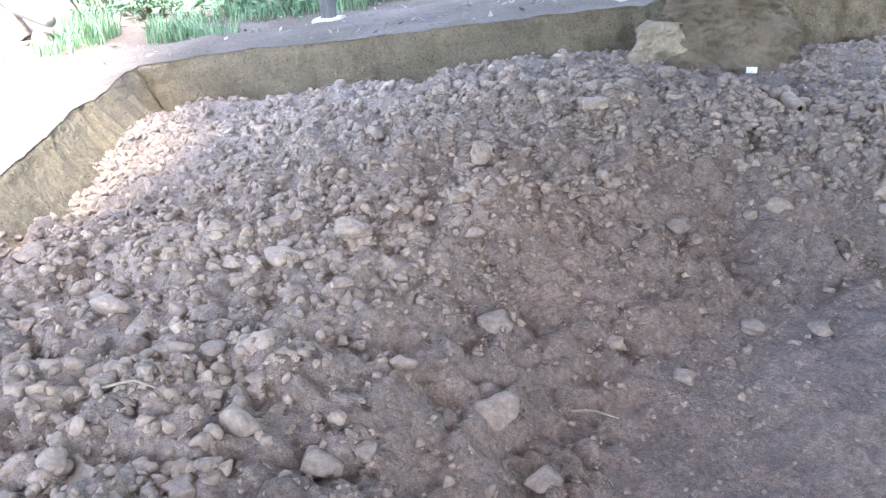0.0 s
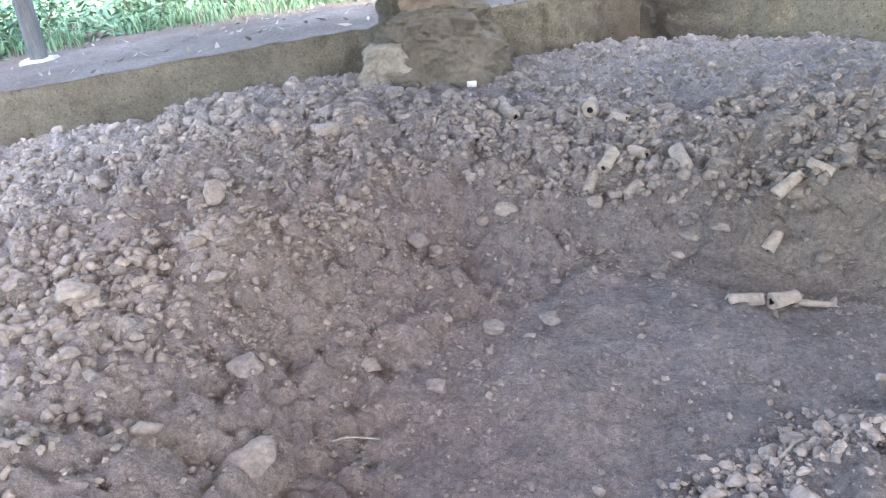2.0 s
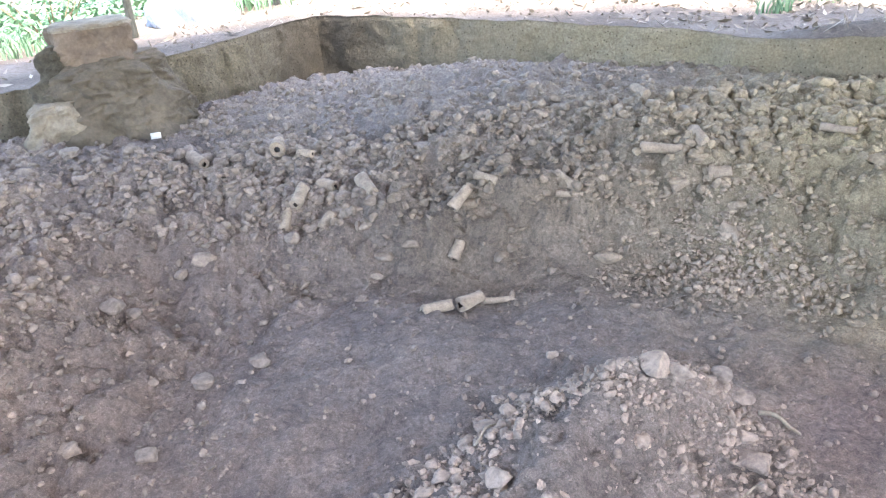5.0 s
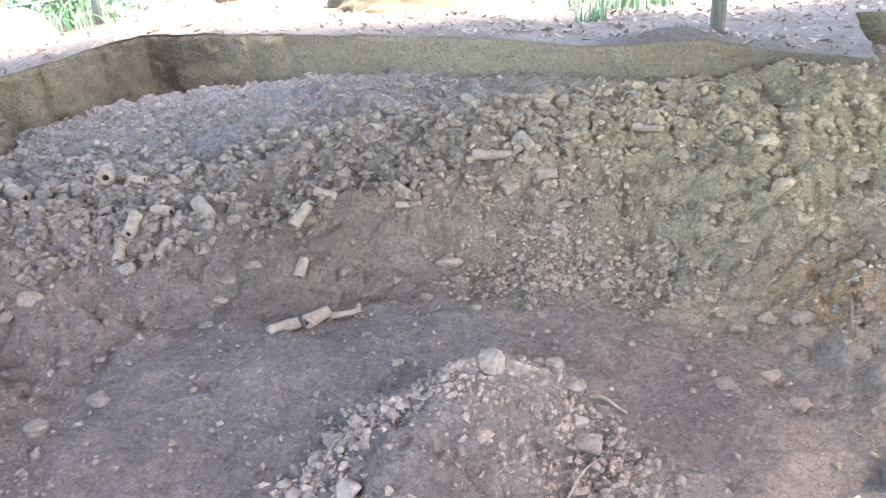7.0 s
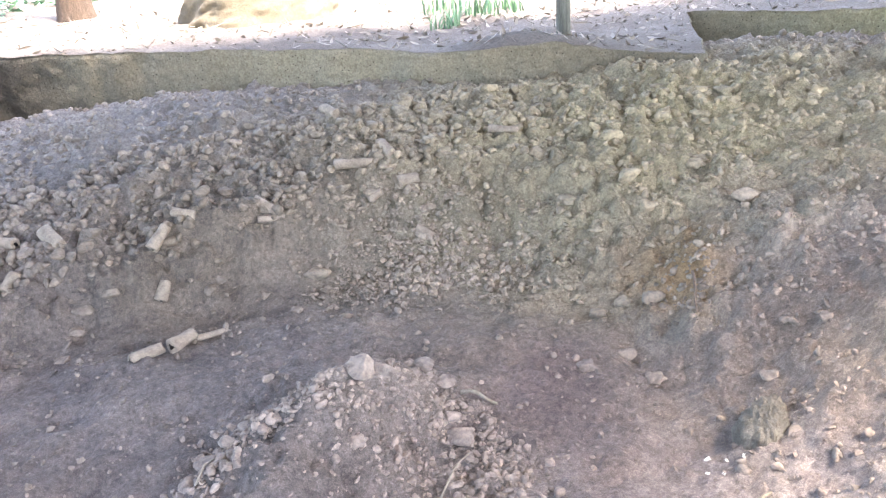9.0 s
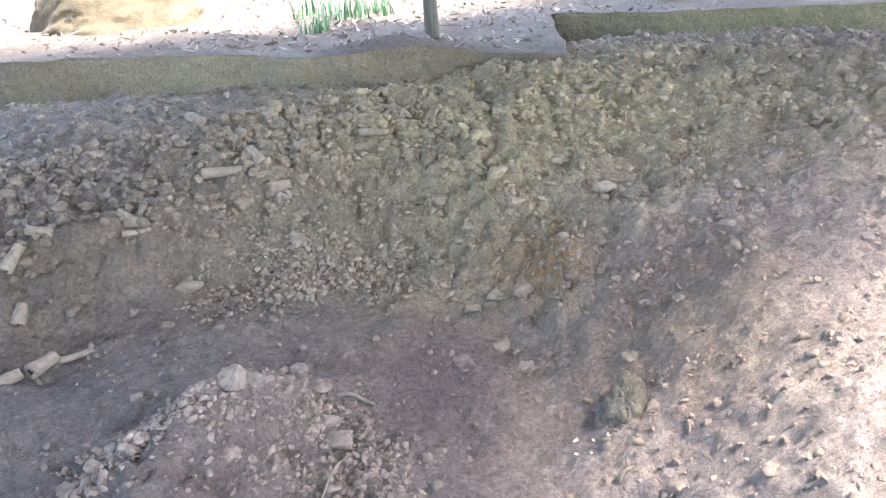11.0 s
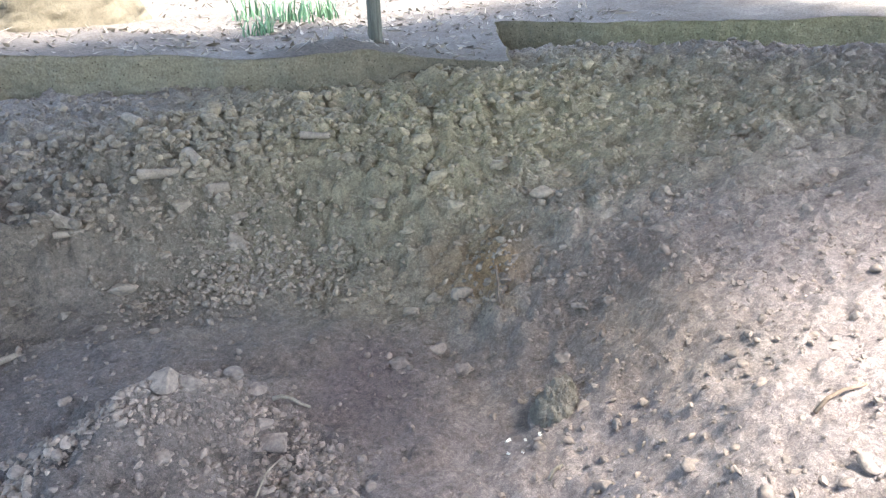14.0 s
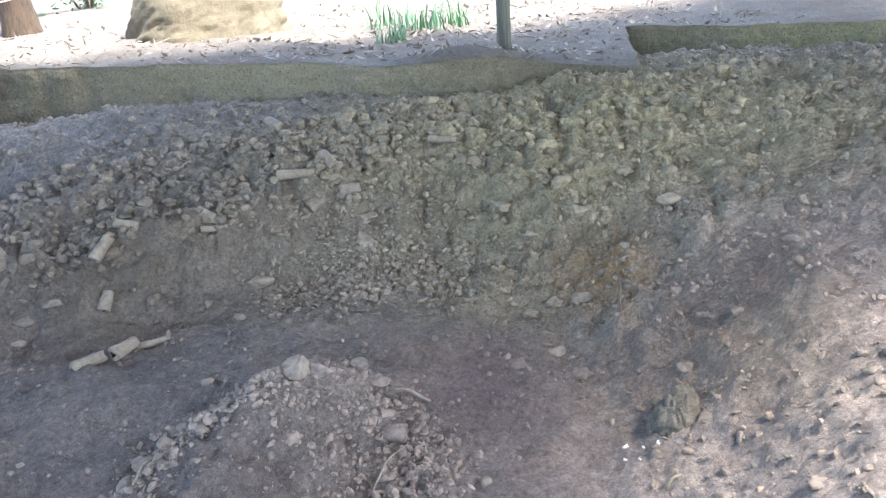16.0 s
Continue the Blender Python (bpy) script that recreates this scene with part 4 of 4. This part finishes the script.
def shrub(x, y, height, spread, stems, leaves, seed, label="leafy green shrub with thin brown stems", leaf=0.05):
    rng = random.Random(seed)
    z = float(ground_top(np.array([x]), np.array([y]))[0])
    ob = thing("shrub", x, y, z, label, "shrub", "shrubs behind the dig")
    bm = bmesh.new()
    for s in range(stems):
        a, r = rng.uniform(0, 6.283), spread * rng.uniform(0.2, 1)
        h = height * rng.uniform(0.6, 1)
        tip = Vector((r * math.cos(a), r * math.sin(a), h))
        foot = Vector((0.25 * r * math.cos(a), 0.25 * r * math.sin(a), -0.03))
        part("stem", tube([foot, foot.lerp(tip, 0.5) + Vector((0, 0, 0.08 * h)), tip], [0.014, 0.01, 0.004], 5), STICK, ob)
        for _ in range(leaves // stems):
            t = rng.uniform(0.15, 1.05)
            p = foot.lerp(tip, t) + Vector([rng.gauss(0, 0.11) for _ in range(3)])
            m = Euler((rng.uniform(-0.9, 0.9), rng.uniform(-0.9, 0.9), rng.uniform(0, 6.28))).to_matrix()
            L, W = leaf * rng.uniform(0.7, 1.6), leaf * 0.45 * rng.uniform(0.7, 1.3)
            vs = [bm.verts.new(p + m @ Vector(q)) for q in ((-L, 0, 0), (-0.2 * L, -W, 0.01), (L, 0, -0.01), (-0.2 * L, W, 0.01))]
            bm.faces.new(vs)
    part("leaves", bm, SHRUB, ob)
    return ob


for k, (x, y, n, h, s) in enumerate(((-11.3, 6.3, 240, 0.6, 0.4), (-11.0, 5.95, 150, 0.4, 0.35), (-9.95, 6.7, 200, 0.36, 0.35), (-9.5, 7.0, 160, 0.3, 0.4), (-10.6, 7.3, 160, 0.3, 0.5), (-10.9, 5.5, 90, 0.3, 0.3),
                                     (4.1, 9.25, 40, 0.4, 0.2), (4.85, 9.9, 50, 0.5, 0.3), (5.5, 10.3, 50, 0.5, 0.36), (4.5, 10.3, 40, 0.45, 0.3))):
    clump(x, y, n, h, s, 0.011 if k < 6 else 0.016, 20 + k, "clump of long bright green leaves" if k > 5 else "tuft of bright green grass")
for k, (x, y, h, s) in enumerate(((-10.6, 8.5, 0.7, 0.6), (-12.0, 7.8, 0.9, 0.7), (-9.8, 9.3, 0.8, 0.8), (-8.6, 10.6, 0.9, 0.9), (-7.4, 11.1, 0.7, 0.8), (-6.2, 11.4, 0.8, 0.8), (-5.0, 11.7, 0.9, 0.9), (-6.6, 12.6, 1.1, 1.0),
                                  (-9.8, 12.0, 1.3, 1.1), (-2.3, 12.5, 0.9, 0.8), (-3.6, 12.9, 1.0, 0.8), (-11.8, 9.8, 1.3, 1.0), (1.0, 16.2, 0.8, 0.7), (-13.0, 7.4, 1.1, 0.8))):
    shrub(x, y, h, s, 12, 520, 60 + k)
for k, (x, y) in enumerate(((-8.0, 10.0), (-7.1, 10.4), (-6.0, 10.7), (-9.1, 9.0), (-5.2, 10.9), (-2.1, 12.0), (-10.0, 8.2))):
    clump(x, y, 200, 0.45, 0.6, 0.010, 90 + k, "low green weeds and grass", 0.8)

rng = np.random.RandomState(23)
n = 42000
x, y = rng.uniform(-14, 1.5, n), rng.uniform(7.0, 16, n)
line = np.interp(x, (-14, -10.5, -9.6, -7.5, -6.4, -4.8, -3.6, -1.6, -0.9, 1.5), (7.0, 7.4, 7.9, 9.7, 10.4, 10.6, 12.0, 11.6, 14.5, 16))
ok = (rng.uniform(size=n) < smooth((y - line) / 0.9) * (0.35 + 0.65 * clumps(x, y, 171, 0.9))) & (outside(x, y, OUTLINE) > 0.5)
x, y = x[ok], y[ok]
h = rng.uniform(0.02, 1.0, len(x)) ** 1.5 * (0.25 + 0.35 * clumps(x, y, 181, 1.2))
LEAFLET = [(np.array([(-1, 0, 0.05), (-0.2, -0.3, 0), (1, 0, -0.1), (-0.2, 0.3, 0.0)]), np.array([(0, 1, 2), (0, 2, 3)]))]
strewn("undergrowth", np.stack([x, y, ground_top(x, y) + h], -1), rng.uniform(0.05, 0.13, len(x)), LEAFLET, rng, "low green undergrowth behind the dig", (1, 1, 1), SHRUB)

# ---- straw, twigs, fallen leaves ----
def twig(x0, y0, x1, y1, radius, mat, label, lift=0.015, bend=0.02):
    a, b = Vector((x0, y0, float(surface(x0, y0)) + lift)), Vector((x1, y1, float(surface(x1, y1)) + lift))
    c = (a + b) / 2
    c.z = max(c.z, float(surface(c.x, c.y)) + lift) + bend
    ob = thing("twig", c.x, c.y, c.z, label, "twig")
    part("stalk", tube([a - c, (a - c) * 0.5 + Vector((0.01, 0.01, 0.004)), Vector((0, 0, 0)), (b - c) * 0.5 - Vector((0.008, 0, 0)), b - c], [radius, radius, radius * 0.9, radius * 0.8, radius * 0.6], 6), mat, ob)
    return ob


twig(-3.14, 1.47, -2.91, 1.63, 0.006, TWIG, "thin pale straw lying on the heap")
twig(-3.18, 1.71, -2.86, 1.62, 0.006, STICK, "thin brown twig lying on the heap")
twig(-1.88, 3.0, -1.67, 3.09, 0.006, TWIG, "pale straw lying on the slope")
twig(1.07, 2.72, 1.33, 2.95, 0.006, TWIG, "long yellow straw stuck in the mound", 0.04, 0.05)
twig(2.79, 1.19, 3.03, 1.13, 0.009, STICK, "short brown stick on the pink soil")
twig(-3.65, 3.56, -3.36, 3.49, 0.006, STICK, "thin dry twig on the heap")
twig(2.21, 2.01, 2.3, 2.02, 0.009, TWIG, "bit of pale stalk on the pink soil")
twig(0.09, 3.15, 0.2, 3.27, 0.006, TWIG, "thin green straw at the mound")
twig(3.18, 3.57, 2.95, 3.25, 0.010, STICK, "thin dark root hanging down the flank", 0.02, 0.03)
twig(1.46, 3.33, 1.62, 3.22, 0.012, TWIG, "pale stick lying on the mound")
def scrap(x, y, size, turn):
    ob = thing("paper_scrap", x, y, float(surface(x, y)) + 0.008, "small crumpled white paper scrap on the soil", "litter", "paper scraps")
    bm = bmesh.new()
    bmesh.ops.create_grid(bm, x_segments=5, y_segments=4, size=0.5)
    for v in bm.verts:
        v.co = Matrix.Rotation(radians(turn), 3, "Z") @ Vector((v.co.x * size, v.co.y * size * 0.6, 0.3 * size * float(wave(v.co.x * 9 + turn, v.co.y * 9, 3.0, 3))))
    bmesh.ops.solidify(bm, geom=bm.faces[:], thickness=0.0015)
    part("sheet", bm, PAPER, ob)


for row in ((2.30, 2.40, 0.032, 10), (2.36, 2.34, 0.022, 70), (2.24, 2.33, 0.02, 130), (2.40, 2.28, 0.026, 40), (2.28, 2.27, 0.016, 95)):
    scrap(*row)

# dark mossy clod at the edge of the pink bank
clod = thing("earth_clod", 2.6, 2.34, -1.03, "dark greenish clod of earth at the bank's edge", "earth clod")
bm = bmesh.new()
bmesh.ops.create_icosphere(bm, subdivisions=6, radius=1)
for v in bm.verts:
    w = float(waves(v.co.x * 1.3 + v.co.z, v.co.y * 1.3 - v.co.z * 0.7, 0.6, 5, 15, 0.5))
    v.co = Matrix.Rotation(radians(48), 3, "Z") @ Vector((v.co.x * 0.19, v.co.y * 0.14, v.co.z * 0.19 + v.co.x * 0.05)) * (1 + 0.13 * w + 0.05 * float(waves(v.co.x * 4, v.co.y * 4 + v.co.z * 0.6, 0.4, 3, 19)))
part("body", bm, MOSS, clod)

rng = np.random.RandomState(11)
n = 2600
x, y = np.concatenate([rng.uniform(-13, 9, n), rng.uniform(2.2, 7.5, 900)]), np.concatenate([rng.uniform(5, 14, n), rng.uniform(6.9, 10, 900)])
ok = (outside(x, y, OUTLINE) > 0.1) & (rng.uniform(size=len(x)) < 0.25 + 0.75 * clumps(x, y, 151, 1.1))
x, y = x[ok], y[ok]
LEAF = [(np.array([(-1, 0, 0.05), (-0.2, -0.32, 0), (1, 0, 0.12), (-0.2, 0.32, 0), (0, 0, -0.08)]), np.array([(0, 1, 4), (1, 2, 4), (2, 3, 4), (3, 0, 4)]))]
strewn("leaf_litter", np.stack([x, y, ground_top(x, y) + 0.014], -1), rng.uniform(0.025, 0.085, len(x)), LEAF, rng, "dry fallen leaves and bark scraps on the ground", (1, 1, 1), LITTER)
n = 3200
x, y = rng.uniform(-3.0, 9.0, n), rng.uniform(6.6, 12.5, n)
ok = (outside(x, y, OUTLINE) > 0.05) & (rng.uniform(size=n) < 0.3 + 0.7 * clumps(x, y, 191, 0.8))
x, y = x[ok], y[ok]
half = len(x) // 2
strewn("twig_litter", np.stack([x, y, ground_top(x, y) + 0.012], -1)[:half], rng.uniform(0.04, 0.15, half), LEAF, rng, "dry twigs and bark slivers on the ground", (1, 0.25, 0.6), LITTER)
strewn("ground_pebbles", np.stack([x, y, ground_top(x, y) + 0.003], -1)[half:], sizes(len(x) - half, 0.018, 0.08, 1.8, rng), GRAINS, rng, "small pebbles and crumbs on the trodden ground", (1, 0.8, 0.6), GROUND, True)
